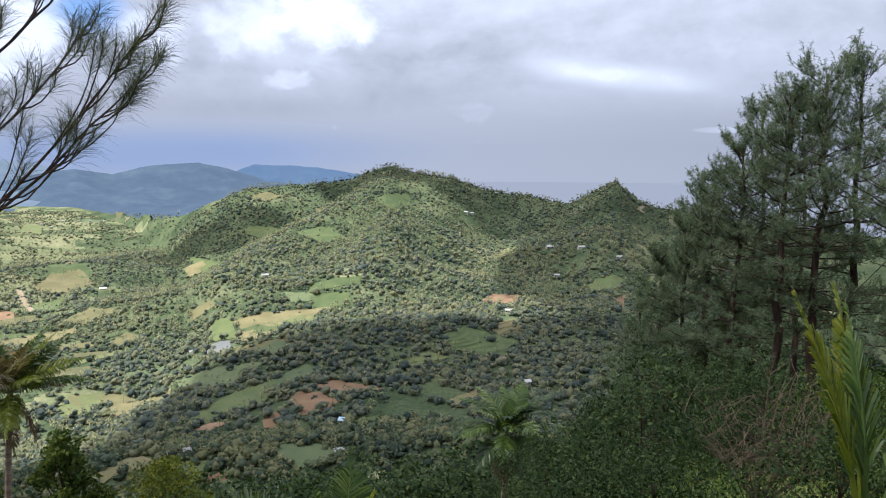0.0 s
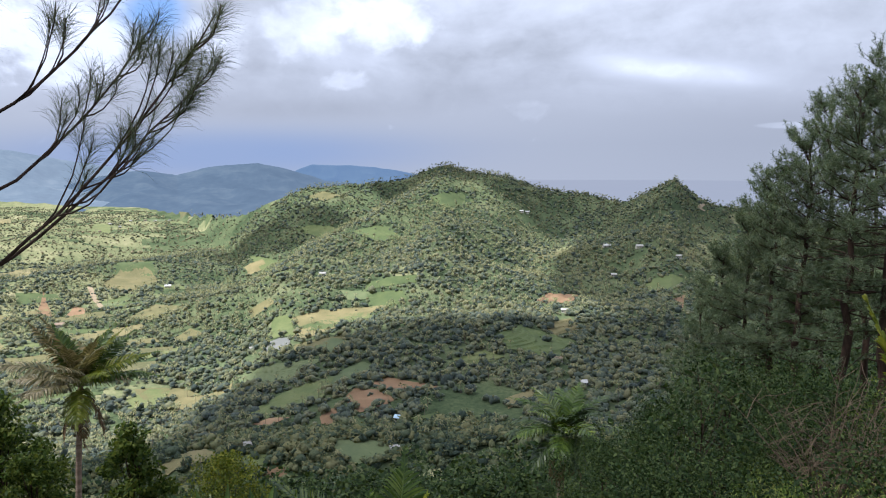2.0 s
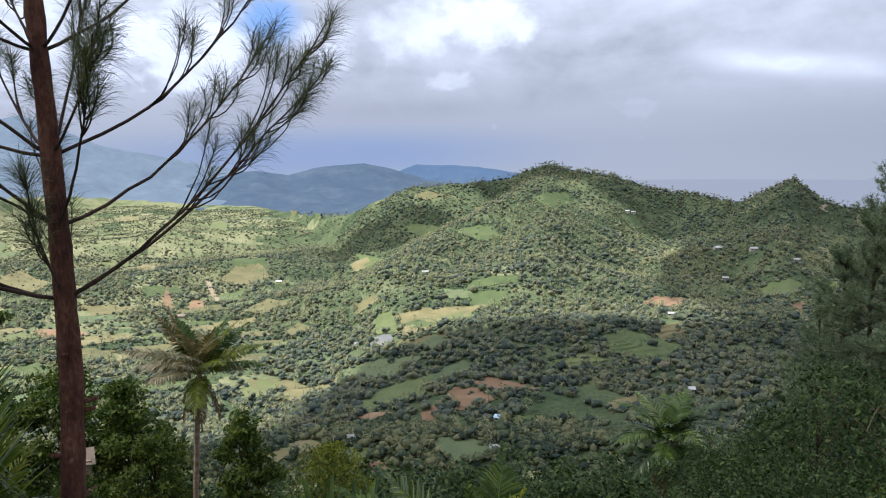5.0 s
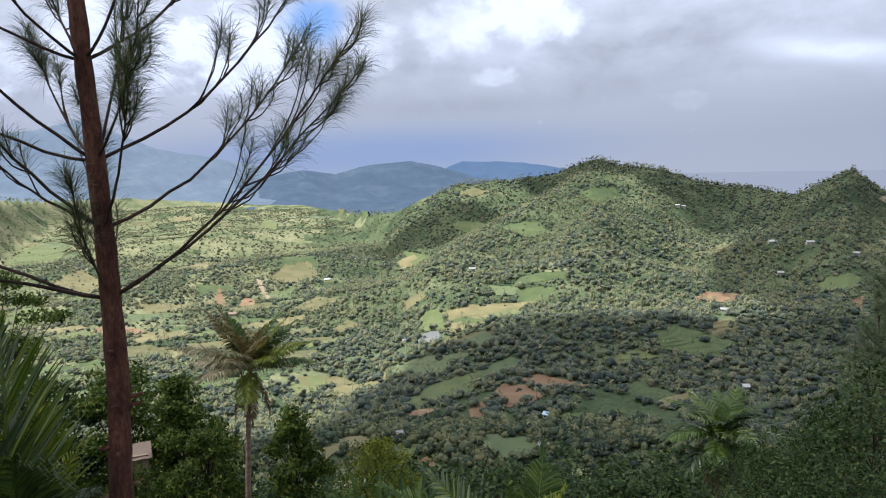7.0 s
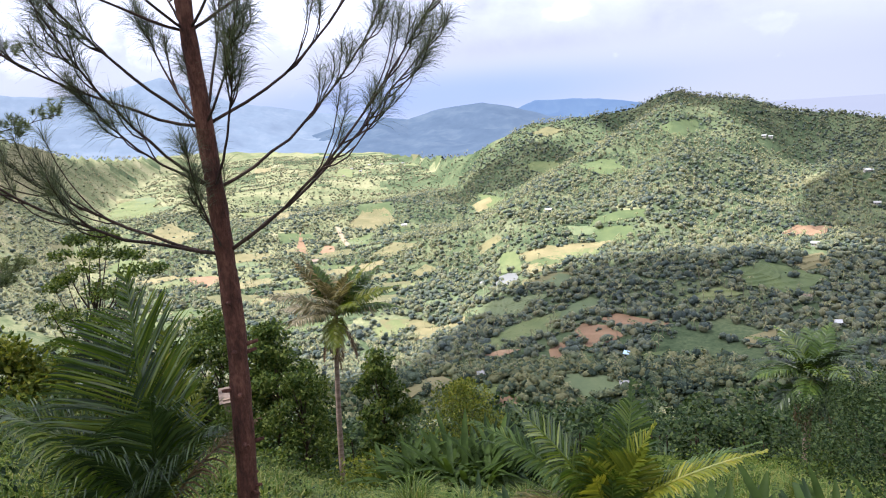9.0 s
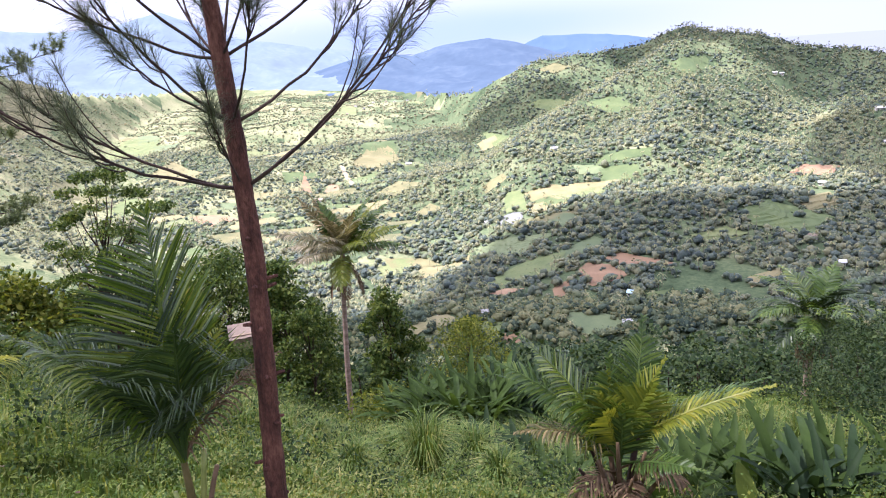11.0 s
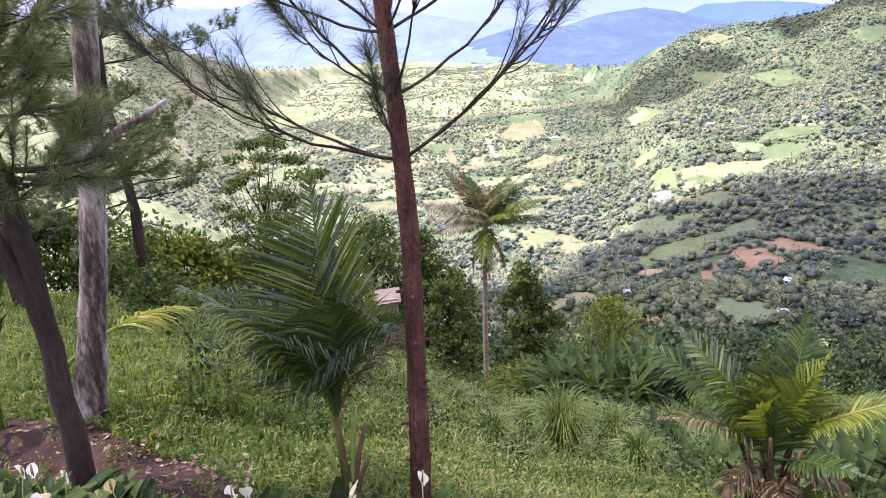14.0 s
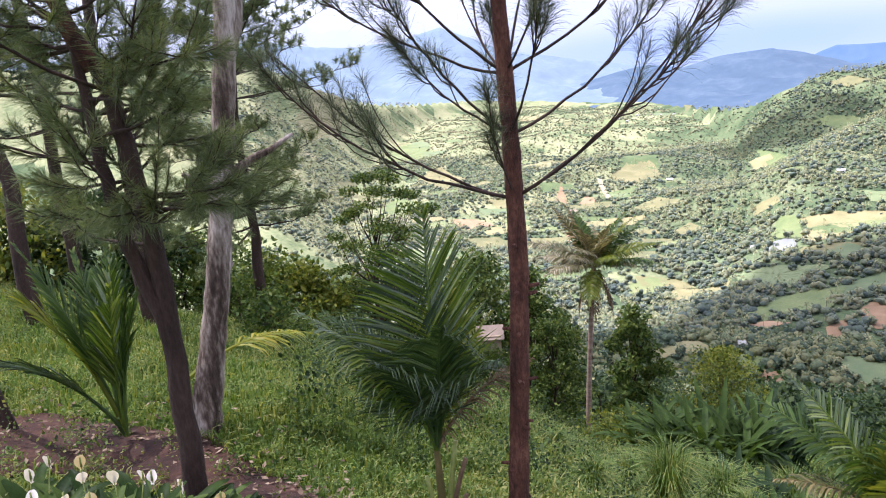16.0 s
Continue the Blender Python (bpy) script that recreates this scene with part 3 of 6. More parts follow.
for k in range(74):
    pa, pd = plot_rng.uniform(-47, -8), plot_rng.uniform(640, 1250) if k % 3 else plot_rng.uniform(1250, 2700)
    if pa > -20 and pd > 1000:
        pd -= 350
    w, h = plot_rng.uniform(14, 34), plot_rng.uniform(10, 26) * (1 + (pd > 1200) + 2 * (pd > 1700))
    da = math.degrees(w / pd)
    skew = plot_rng.uniform(-0.5, 0.5) * da
    label, kind = (("small green paddy among trees", M_PADDY), ("small dry straw-coloured plot among trees", M_STRAW), ("small grey-green plot among trees", M_DULL), ("small green paddy among trees", M_PADDY), ("small pale dry plot among trees", M_STRAW))[k % 5]
    field("field", label, [(pa - da, pd - h * plot_rng.uniform(0.6, 1)), (pa - da + skew, pd + h), (pa + da * 0.8 + skew, pd + h * plot_rng.uniform(0.5, 1)), (pa + da, pd - h * 0.7)], kind)


def track(line, width):
    """A pale dirt road draped over the land."""
    pts = [bearing(a, r) for a, r in line]
    V, F = [], []
    dense = [pts[i].lerp(pts[i + 1], j / 8) for i in range(len(pts) - 1) for j in range(8)] + [pts[-1]]
    for i, p in enumerate(dense):
        d = (dense[min(i + 1, len(dense) - 1)] - dense[max(i - 1, 0)]).normalized()
        s = Vector((d.y, -d.x, 0)) * width / 2
        for q in (p - s, p + s):
            V.append((q.x, q.y, gz(q.x, q.y) + 1.1))
        if i:
            F.append((2 * i - 2, 2 * i - 1, 2 * i + 1, 2 * i))
    tagged(put("road", V, np.array(F), M_DIRT), "pale dirt road winding between plots", "road", kind="structure")
    FIELDS.append(np.array([(v[0], v[1]) for v in V[::2]] + [(v[0], v[1]) for v in V[::-2]]))


for line in ([(-30.52, 1218), (-30.06, 1132), (-29.78, 1068), (-29.11, 1052), (-28.23, 1056)], [(-23.34, 976), (-22.18, 994), (-21.42, 1000), (-20.84, 1004)],
             [(15.31, 1427), (14.99, 1393), (15.41, 1390)]):
    track(line, 7.0)

# ---- houses ----
M_WALL = material("plastered_house_wall", [(0.34, 0.32, 0.28), (0.5, 0.48, 0.44)], 0.9, 0.5, 6.0, 0.2, per_object=0.3)
ROOFS = {"blue": material("blue_sheet_roof", [(0.22, 0.40, 0.58), (0.5, 0.62, 0.72)], 0.45, 0.6, 6.0, 0.2),
         "white": material("pale_sheet_roof", [(0.36, 0.36, 0.36), (0.5, 0.5, 0.49)], 0.5, 0.6, 6.0, 0.2),
         "grey": material("grey_sheet_roof", [(0.22, 0.22, 0.21), (0.36, 0.35, 0.34)], 0.5, 0.6, 6.0, 0.2),
         "rust": material("rusty_sheet_roof", [(0.14, 0.10, 0.075), (0.27, 0.205, 0.155)], 0.7, 0.6, 6.0, 0.2)}
M_DARKPANE = material("dark_window_pane", [(0.02, 0.025, 0.03), (0.05, 0.055, 0.06)], 0.15, 1.0, 6.0, 0.0, spec=0.5)
M_WOOD = material("weathered_wood", [(0.16, 0.11, 0.07), (0.26, 0.19, 0.13), (0.34, 0.27, 0.2)], 0.85, 1.0, 14.0, 0.4, stretch=(1, 1, 0.15))


def box_bm(sx, sy, sz, at=(0, 0, 0), bevel=0.0):
    bm = bmesh.new()
    bmesh.ops.create_cube(bm, size=1.0, matrix=Matrix.Translation(at) @ Matrix.Diagonal((sx, sy, sz, 1)))
    if bevel:
        bmesh.ops.bevel(bm, geom=bm.edges[:], offset=bevel, segments=1, affect="EDGES")
    return bm


def house(az, r, roof, w=9.0, d=6.5, h=2.8, turn=0.0):
    """A small farmhouse with a gabled sheet roof that oversails its walls."""
    p = on_land(az, r)
    names = {"blue": "blue sheet-metal", "white": "pale sheet-metal", "grey": "grey sheet-metal", "rust": "rusty sheet-metal"}
    ob = thing("house", p, "small farmhouse with a " + names[roof] + " gabled roof", "house", "farmhouses in the valley")
    ob.matrix_world = pose(p.x, p.y, p.z, 0, 0, turn)
    bm = box_bm(w, d, h + 1.5, (0, 0, h / 2 - 0.75))
    part("wall", bm, M_WALL, ob, smooth=False)
    bm = bmesh.new()
    o, rise, th = 0.7, d * 0.28, 0.12
    prof = [(-d / 2 - o, h - 0.2), (0, h + rise), (d / 2 + o, h - 0.2), (d / 2 + o, h - 0.2 + th), (0, h + rise + th), (-d / 2 - o, h - 0.2 + th)]
    ends = [[bm.verts.new((s * (w / 2 + o), y, z)) for y, z in prof] for s in (-1, 1)]
    for i in range(6):
        bm.faces.new((ends[0][i], ends[0][(i + 1) % 6], ends[1][(i + 1) % 6], ends[1][i]))
    for e in ends:
        bm.faces.new((e[0], e[1], e[4], e[5]))
        bm.faces.new((e[1], e[2], e[3], e[4]))
    bmesh.ops.recalc_face_normals(bm, faces=bm.faces[:])
    part("roof", bm, ROOFS[roof], ob, smooth=False)
    part("door", box_bm(0.95, 0.08, 2.0, (w * 0.1, -d / 2 - 0.03, 1.0)), M_WOOD, ob, smooth=False)
    for x in (-w * 0.3, w * 0.32):
        part("window", box_bm(1.3, 0.08, 1.0, (x, -d / 2 - 0.03, 1.5)), M_DARKPANE, ob, smooth=False)
    FIELDS.append(np.array([(p.x + 0.9 * w * math.cos(a), p.y + 0.9 * w * math.sin(a)) for a in np.linspace(0, 6.28, 9)[:-1]]))
    # keep the view side of the house clear of trees
    q = p.xy * (1 - 22 / r)
    FIELDS.append(np.array([(q.x + 11 * math.cos(a), q.y + 11 * math.sin(a)) for a in np.linspace(0, 6.28, 9)[:-1]]))


for i, (kind, az, r, w) in enumerate((
    ("blue", -7.98, 472, 10), ("white", 8.34, 1143, 13), ("grey", 10.78, 1100, 12), ("grey", 13.65, 1077, 10), ("white", 6.66, 556, 9), ("rust", -23.82, 451, 9),
    ("grey", -20.0, 418, 9), ("grey", -13.85, 966, 10), ("white", 2.26, 1348, 8), ("white", 1.82, 1338, 8), ("grey", 5.23, 761, 8), ("white", -25.28, 1204, 11),
    ("rust", -32.57, 992, 13), ("grey", -27.51, 2310, 9), ("rust", -26.52, 2310, 9), ("grey", -28.24, 2168, 8), ("grey", -28.88, 2218, 9), ("grey", -25.86, 2296, 8),
    ("grey", -24.9, 2320, 8), ("rust", -29.6, 2124, 8), ("rust", -17.3, 451, 8), ("grey", -19.4, 735, 7), ("grey", -8.49, 394, 7), ("grey", 8.95, 1035, 9), ("rust", 4.82, 610, 8))):
    w = w * (0.66 if r < 500 else 0.8)
    house(az, r, kind, w, w * 0.68, 2.8 + 0.03 * w, turn=-az + (i * 47) % 50 - 25)

# ---- woods of the valley and the ridge ----


def ico(sub):
    bm = bmesh.new()
    bmesh.ops.create_icosphere(bm, subdivisions=sub, radius=1.0)
    v = np.array([x.co[:] for x in bm.verts])
    f = np.array([[x.index for x in q.verts] for q in bm.faces])
    bm.free()
    return v, f


def free_of_fields(x, y, margin=1.0):
    ok = np.ones(x.shape, bool)
    for ring in FIELDS:
        c = ring.mean(0)
        ok &= ~inside(c + (ring - c) * margin, x, y)
    return ok


def blobs(cx, cy, cz, rad, tall, sub, jitter):
    """Lumpy crowns, all in one pair of arrays."""
    tv, tf = ico(sub)
    n = len(cx)
    sc = rad[:, None] * (1 + jitter * (rng.random((n, len(tv))) - 0.5) * 2)
    V = tv[None] * sc[:, :, None]
    V[:, :, 2] *= tall[:, None]
    V += np.stack([cx, cy, cz], -1)[:, None]
    F = tf[None] + (np.arange(n) * len(tv))[:, None, None]
    return V.reshape(-1, 3), F.reshape(-1, 3)


# ---- clouds whose shade lies on the hill and the ridge ----


def cloud_material(name, through_share):
    """White cloud that lets a share of the light pass straight on."""
    m = material(name, [(0.8, 0.8, 0.82), (0.9, 0.9, 0.9)], 1.0, 0.003, 0.02, 0.3, spec=0.0)
    t = m.node_tree
    out = [n for n in t.nodes if n.type == "OUTPUT_MATERIAL"][0]
    body = out.inputs[0].links[0].from_socket
    clear, mx = t.nodes.new("ShaderNodeBsdfTransparent"), t.nodes.new("ShaderNodeMixShader")
    mx.inputs[0].default_value = through_share
    t.links.new(body, mx.inputs[1])
    t.links.new(clear.outputs[0], mx.inputs[2])
    t.links.new(mx.outputs[0], out.inputs[0])
    return m


M_CLOUD, M_THINCLOUD = cloud_material("heap_cloud", 0.44), cloud_material("thin_cloud", 0.58)


def cloud(shade_x, shade_y, sx, sy, seed, level=-170.0, height=1500.0, mat=None):
    """A flat-bottomed heap cloud with a ragged rim, placed so that its shade falls round a spot of the land."""
    off = bearing(SUN_AZ, (height - level) / math.tan(radians(SUN_EL)))
    tv, tf = ico(5)
    a = np.arctan2(tv[:, 1], tv[:, 0])
    rim = 1 + 0.55 * (fbm(np.cos(a) * 2.2 + seed * 7, np.sin(a) * 2.2 + seed * 3, seed, 4) - 0.5)
    puff = 1 + 0.5 * (fbm(tv[:, 0] * 5 + seed, tv[:, 1] * 5 + tv[:, 2] * 3, seed + 40, 4) - 0.5)
    v = tv * np.column_stack([sx * rim, sy * rim, 0.22 * min(sx, sy) * puff * np.where(tv[:, 2] < 0, 0.25, 1)])
    v += [shade_x + off.x, shade_y + off.y, height]
    tagged(put("cloud", v, tf, mat or M_CLOUD, smooth=True), "heaped white cloud drifting over the valley" if mat is None else "thin white cloud drifting over the hill", "cloud", "clouds")


cloud(200, 480, 480, 285, 1, level=-150.0)
cloud(60, 40, 330, 165, 8, level=-12.0, mat=M_THINCLOUD)
cloud(465, 990, 400, 440, 2, mat=M_THINCLOUD)
cloud(330, 1430, 360, 200, 4, level=-90.0, mat=M_THINCLOUD)
cloud(-140, 1480, 130, 95, 3, level=-60.0)
cloud(-420, 1350, 170, 75, 6, mat=M_THINCLOUD)

# ---- plants close by: building blocks ----
M_PINEBARK = material("reddish_pine_bark", [(0.024, 0.009, 0.006), (0.078, 0.029, 0.018), (0.155, 0.068, 0.042)], 0.9, 9.0, 70.0, 0.9, stretch=(1, 1, 0.4), contrast=2.0)
M_GREYBARK = material("pale_peeling_bark", [(0.03, 0.019, 0.013), (0.085, 0.058, 0.042), (0.25, 0.20, 0.16), (0.43, 0.37, 0.32)], 0.9, 3.0, 26.0, 1.0, stretch=(1, 1, 0.25), contrast=2.2, relief=0.03)
M_DARKBARK = material("dark_brown_bark", [(0.016, 0.009, 0.006), (0.036, 0.020, 0.014), (0.068, 0.042, 0.031)], 0.9, 4.0, 50.0, 0.6, stretch=(1, 1, 0.3), contrast=2.0)
M_TWIG = material("dry_brown_twigs", [(0.05, 0.035, 0.022), (0.10, 0.072, 0.048), (0.16, 0.12, 0.085)], 0.9, 3.0, 30.0, 0.3)
M_PALMBARK = material("ringed_palm_trunk", [(0.14, 0.09, 0.065), (0.26, 0.18, 0.14), (0.36, 0.28, 0.22)], 0.9, 2.0, 16.0, 0.6, stretch=(0.4, 0.4, 3.0), contrast=1.6)
M_NEEDLE = material("dusty_green_pine_needles", [(0.03, 0.045, 0.022), (0.06, 0.085, 0.04), (0.10, 0.125, 0.06)], 0.55, 1.5, 12.0, 0.0, island=0.5, leafy=0.25)
M_NEEDLE_DARK = material("dark_pine_needles", [(0.014, 0.03, 0.014), (0.03, 0.055, 0.022), (0.06, 0.09, 0.04)], 0.6, 0.6, 6.0, 0.0, island=0.5, leafy=0.2)
M_NEEDLE_HILL = material("green_pine_needles", [(0.05, 0.09, 0.052), (0.11, 0.17, 0.098), (0.19, 0.25, 0.145)], 0.6, 0.6, 6.0, 0.0, island=0.5, leafy=0.4)
M_NEEDLE_SOFT = material("soft_green_needles", [(0.05, 0.08, 0.03), (0.095, 0.14, 0.05), (0.17, 0.21, 0.085)], 0.6, 0.9, 7.0, 0.0, island=0.5, leafy=0.35)
M_FROND = material("glossy_coconut_frond", [(0.022, 0.05, 0.009), (0.05, 0.10, 0.016), (0.115, 0.175, 0.026)], 0.45, 1.2, 9.0, 0.0, island=0.4, leafy=0.3, spec=0.35)
M_FRONDYELLOW = material("yellow_green_frond", [(0.10, 0.15, 0.015), (0.20, 0.25, 0.02), (0.34, 0.33, 0.04)], 0.4, 1.5, 9.0, 0.0, island=0.35, leafy=0.5, spec=0.4)
M_FRONDDRY = material("dry_brown_frond", [(0.05, 0.034, 0.016), (0.105, 0.074, 0.036), (0.22, 0.165, 0.085)], 0.85, 1.5, 9.0, 0.0, island=0.4, leafy=0.15)
M_FRONDOLD = material("weathered_coconut_frond", [(0.04, 0.052, 0.014), (0.115, 0.11, 0.034), (0.26, 0.205, 0.085)], 0.5, 0.8, 7.0, 0.0, island=0.5, leafy=0.25)
M_FRONDPALE = material("sun_bleached_frond", [(0.075, 0.085, 0.03), (0.165, 0.165, 0.07), (0.33, 0.31, 0.175)], 0.45, 0.8, 7.0, 0.0, island=0.6, leafy=0.3, spec=0.5)
M_FRONDGLOSS = material("shiny_green_frond", [(0.036, 0.075, 0.009), (0.078, 0.14, 0.017), (0.16, 0.22, 0.032)], 0.22, 1.2, 9.0, 0.0, island=0.7, leafy=0.4, spec=0.9)
M_FRONDLIME = material("lime_green_frond", [(0.06, 0.10, 0.01), (0.125, 0.175, 0.016), (0.23, 0.25, 0.03)], 0.42, 1.5, 9.0, 0.0, island=0.4, leafy=0.5, spec=0.4)
# darker copy of the frond green, with shade put into the colour
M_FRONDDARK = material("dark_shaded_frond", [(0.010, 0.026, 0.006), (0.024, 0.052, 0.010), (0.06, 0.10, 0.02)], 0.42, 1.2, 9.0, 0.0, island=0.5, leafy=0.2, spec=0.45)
M_STALK = material("pale_green_stalk", [(0.12, 0.16, 0.03), (0.22, 0.24, 0.06), (0.32, 0.30, 0.11)], 0.5, 3.0, 20.0, 0.1)
M_LEAF = material("broad_green_leaves", [(0.022, 0.046, 0.010), (0.055, 0.10, 0.019), (0.12, 0.165, 0.034)], 0.55, 0.7, 5.0, 0.0, island=0.6, leafy=0.35, spec=0.1)
M_LEAFLIGHT = material("yellow_green_leaves", [(0.045, 0.075, 0.010), (0.095, 0.135, 0.016), (0.18, 0.205, 0.03)], 0.6, 0.7, 5.0, 0.0, island=0.55, leafy=0.4, spec=0.15)
# dark foliage; on the bushes under the pines it also stands for shade
M_LEAFDARK = material("dark_green_leaves", [(0.010, 0.024, 0.008), (0.024, 0.050, 0.015), (0.058, 0.09, 0.028)], 0.55, 0.7, 5.0, 0.0, island=0.6, leafy=0.25, spec=0.1)
M_GRASS = material("meadow_grass", [(0.036, 0.078, 0.011), (0.08, 0.15, 0.024), (0.138, 0.20, 0.038), (0.235, 0.26, 0.08)], 0.6, 0.45, 3.0, 0.0, island=0.5, leafy=0.4, contrast=1.3)
M_LILY = material("glossy_lily_leaves", [(0.008, 0.02, 0.004), (0.021, 0.044, 0.008), (0.05, 0.085, 0.016)], 0.5, 3.0, 20.0, 0.1, per_object=0.5, leafy=0.15, spec=0.06)
M_PATH = material("trodden_red_earth", [(0.016, 0.006, 0.004), (0.042, 0.0165, 0.0095), (0.078, 0.035, 0.02)], 0.95, 1.2, 14.0, 0.7, contrast=2.0)
M_LITTER = material("dry_leaf_litter", [(0.07, 0.042, 0.028), (0.14, 0.09, 0.06), (0.26, 0.19, 0.13)], 0.9, 2.0, 14.0, 0.0, island=0.7)
M_SPATHE = material("white_lily_spathe", [(0.62, 0.62, 0.50), (0.78, 0.77, 0.68), (0.85, 0.84, 0.78)], 0.5, 4.0, 30.0, 0.1, leafy=0.25, per_object=0.3)
M_SPATHEOLD = material("ageing_lily_spathe", [(0.42, 0.36, 0.15), (0.58, 0.50, 0.26), (0.68, 0.62, 0.40)], 0.6, 4.0, 30.0, 0.1, leafy=0.2)


class Pile:
    """Gathers triangles and quads of one part."""

    def __init__(self):
        self.v, self.f3, self.f4, self.n = [], [], [], 0

    def add(self, v, f):
        v, f = np.asarray(v, float).reshape(-1, 3), np.asarray(f, int)
        (self.f3 if f.shape[1] == 3 else self.f4).append(f + self.n)
        self.v.append(v)
        self.n += len(v)

    def make(self, name, mat, parent=None, label="", smooth=False):
        V = np.concatenate(self.v)
        F = list(self.f3)
        for q in self.f4:
            F += [q[:, [0, 1, 2]], q[:, [0, 2, 3]]]
        return put(name, V, np.concatenate(F), mat, parent, label, smooth)


def unit(v):
    v = np.asarray(v, float)
    return v / (np.linalg.norm(v, axis=-1, keepdims=True) + 1e-9)


def tube(pile, pts, radii, sides=7, lumps=0.0, r=None):
    """A tapered, closed stem through points."""
    pts = np.asarray(pts, float)
    d = unit(np.gradient(pts, axis=0))
    ref = np.array([0.31, 0.95, 0.05])
    u = unit(np.cross(d, ref))
    w = np.cross(d, u)
    a = np.linspace(0, 2 * math.pi, sides, endpoint=False)
    rad = np.asarray(radii, float)[:, None] * np.ones(sides)[None]
    if lumps:
        rad = rad * (1 + lumps * ((r or rng).random(rad.shape) - 0.5))
    V = pts[:, None] + rad[:, :, None] * (np.cos(a)[None, :, None] * u[:, None] + np.sin(a)[None, :, None] * w[:, None])
    n = len(pts)
    i = np.arange(n - 1)[:, None] * sides + np.arange(sides)[None]
    j = np.arange(n - 1)[:, None] * sides + (np.arange(sides)[None] + 1) % sides
    F = np.stack([i, j, j + sides, i + sides], -1).reshape(-1, 4)
    V = np.concatenate([V.reshape(-1, 3), pts[:1], pts[-1:]])
    pile.add(V, F)
    base = pile.n - len(V)
    s = np.arange(sides)
    caps = np.concatenate([np.stack([np.full(sides, n * sides), (s + 1) % sides, s], -1), np.stack([np.full(sides, n * sides + 1), (n - 1) * sides + s, (n - 1) * sides + (s + 1) % sides], -1)])
    pile.f3.append(caps + base)


def bend(start, direction, length, rise0, rise1, n=9, wobble=0.0, r=None):
    """A curved line from a start: rise in degrees at its foot and at its tip; direction is a horizontal angle in radians."""
    pts, p = [np.array(start, float)], np.array(start, float)
    for i in range(n - 1):
        t = (i + 0.5) / (n - 1)
        e = radians(rise0 + (rise1 - rise0) * t)
        a = direction
        if wobble:
            a += (r or rng).normal(0, wobble)
            e += (r or rng).normal(0, wobble)
        p = p + length / (n - 1) * np.array([math.cos(a) * math.cos(e), math.sin(a) * math.cos(e), math.sin(e)])
        pts.append(p)
    return np.array(pts)


def along(pts, t):
    """Points and directions at shares t of a line."""
    n = len(pts) - 1
    s = np.clip(np.asarray(t, float), 0, 0.9999) * n
    i = s.astype(int)
    f = (s - i)[:, None]
    return pts[i] * (1 - f) + pts[i + 1] * f, unit(pts[i + 1] - pts[i])


def needles(pile, p, d, length, width, spread, droop, r, plain=False):
    """Thin needles standing off a twig at points p with directions d."""
    n = len(p)
    side = unit(np.cross(d, r.normal(0, 1, (n, 3))))
    th = r.uniform(spread[0], spread[1], n)[:, None]
    q = unit(d * np.cos(th) + side * np.sin(th))
    L = length * r.uniform(0.7, 1.1, n)[:, None]
    tip = p + q * L
    tip[:, 2] -= droop * L[:, 0]
    mid = p + q * L * 0.55
    w = unit(np.cross(q, r.normal(0, 1, (n, 3)))) * width
    if plain:
        pile.add(np.stack([p - w, p + w, tip], 1), (np.arange(n) * 3)[:, None] + [0, 1, 2])
        return
    V = np.stack([p - w, p + w, mid + w * 0.9, mid - w * 0.9, tip], 1).reshape(-1, 3)
    b = (np.arange(n) * 5)[:, None]
    pile.add(V, b + [0, 1, 2, 3])
    pile.f3.append(b + [3, 2, 4] + pile.n - len(V))


def leaves(pile, p, size, r, up=0.5, fold=0.25, aspect=0.5):
    """Many small pointed leaves, each folded along its rib."""
    n = len(p)
    nrm = unit(r.normal(0, 1, (n, 3)) + [0, 0, up * 2])
    d = unit(np.cross(nrm, r.normal(0, 1, (n, 3))))
    d[:, 2] -= 0.25
    s = np.cross(nrm, d) * aspect
    L = (size * r.uniform(0.6, 1.25, n))[:, None]
    a, b = p - d * L * 0.5, p + d * L * 0.5
    m = p + nrm * L * -fold * 0.4
    V = np.stack([a, m + s * L * 0.5 + nrm * L * fold * 0.4, b, m - s * L * 0.5 + nrm * L * fold * 0.4], 1).reshape(-1, 3)
    k = (np.arange(n) * 4)[:, None]
    pile.add(V, np.concatenate([k + [0, 1, 2], k + [0, 2, 3]]))


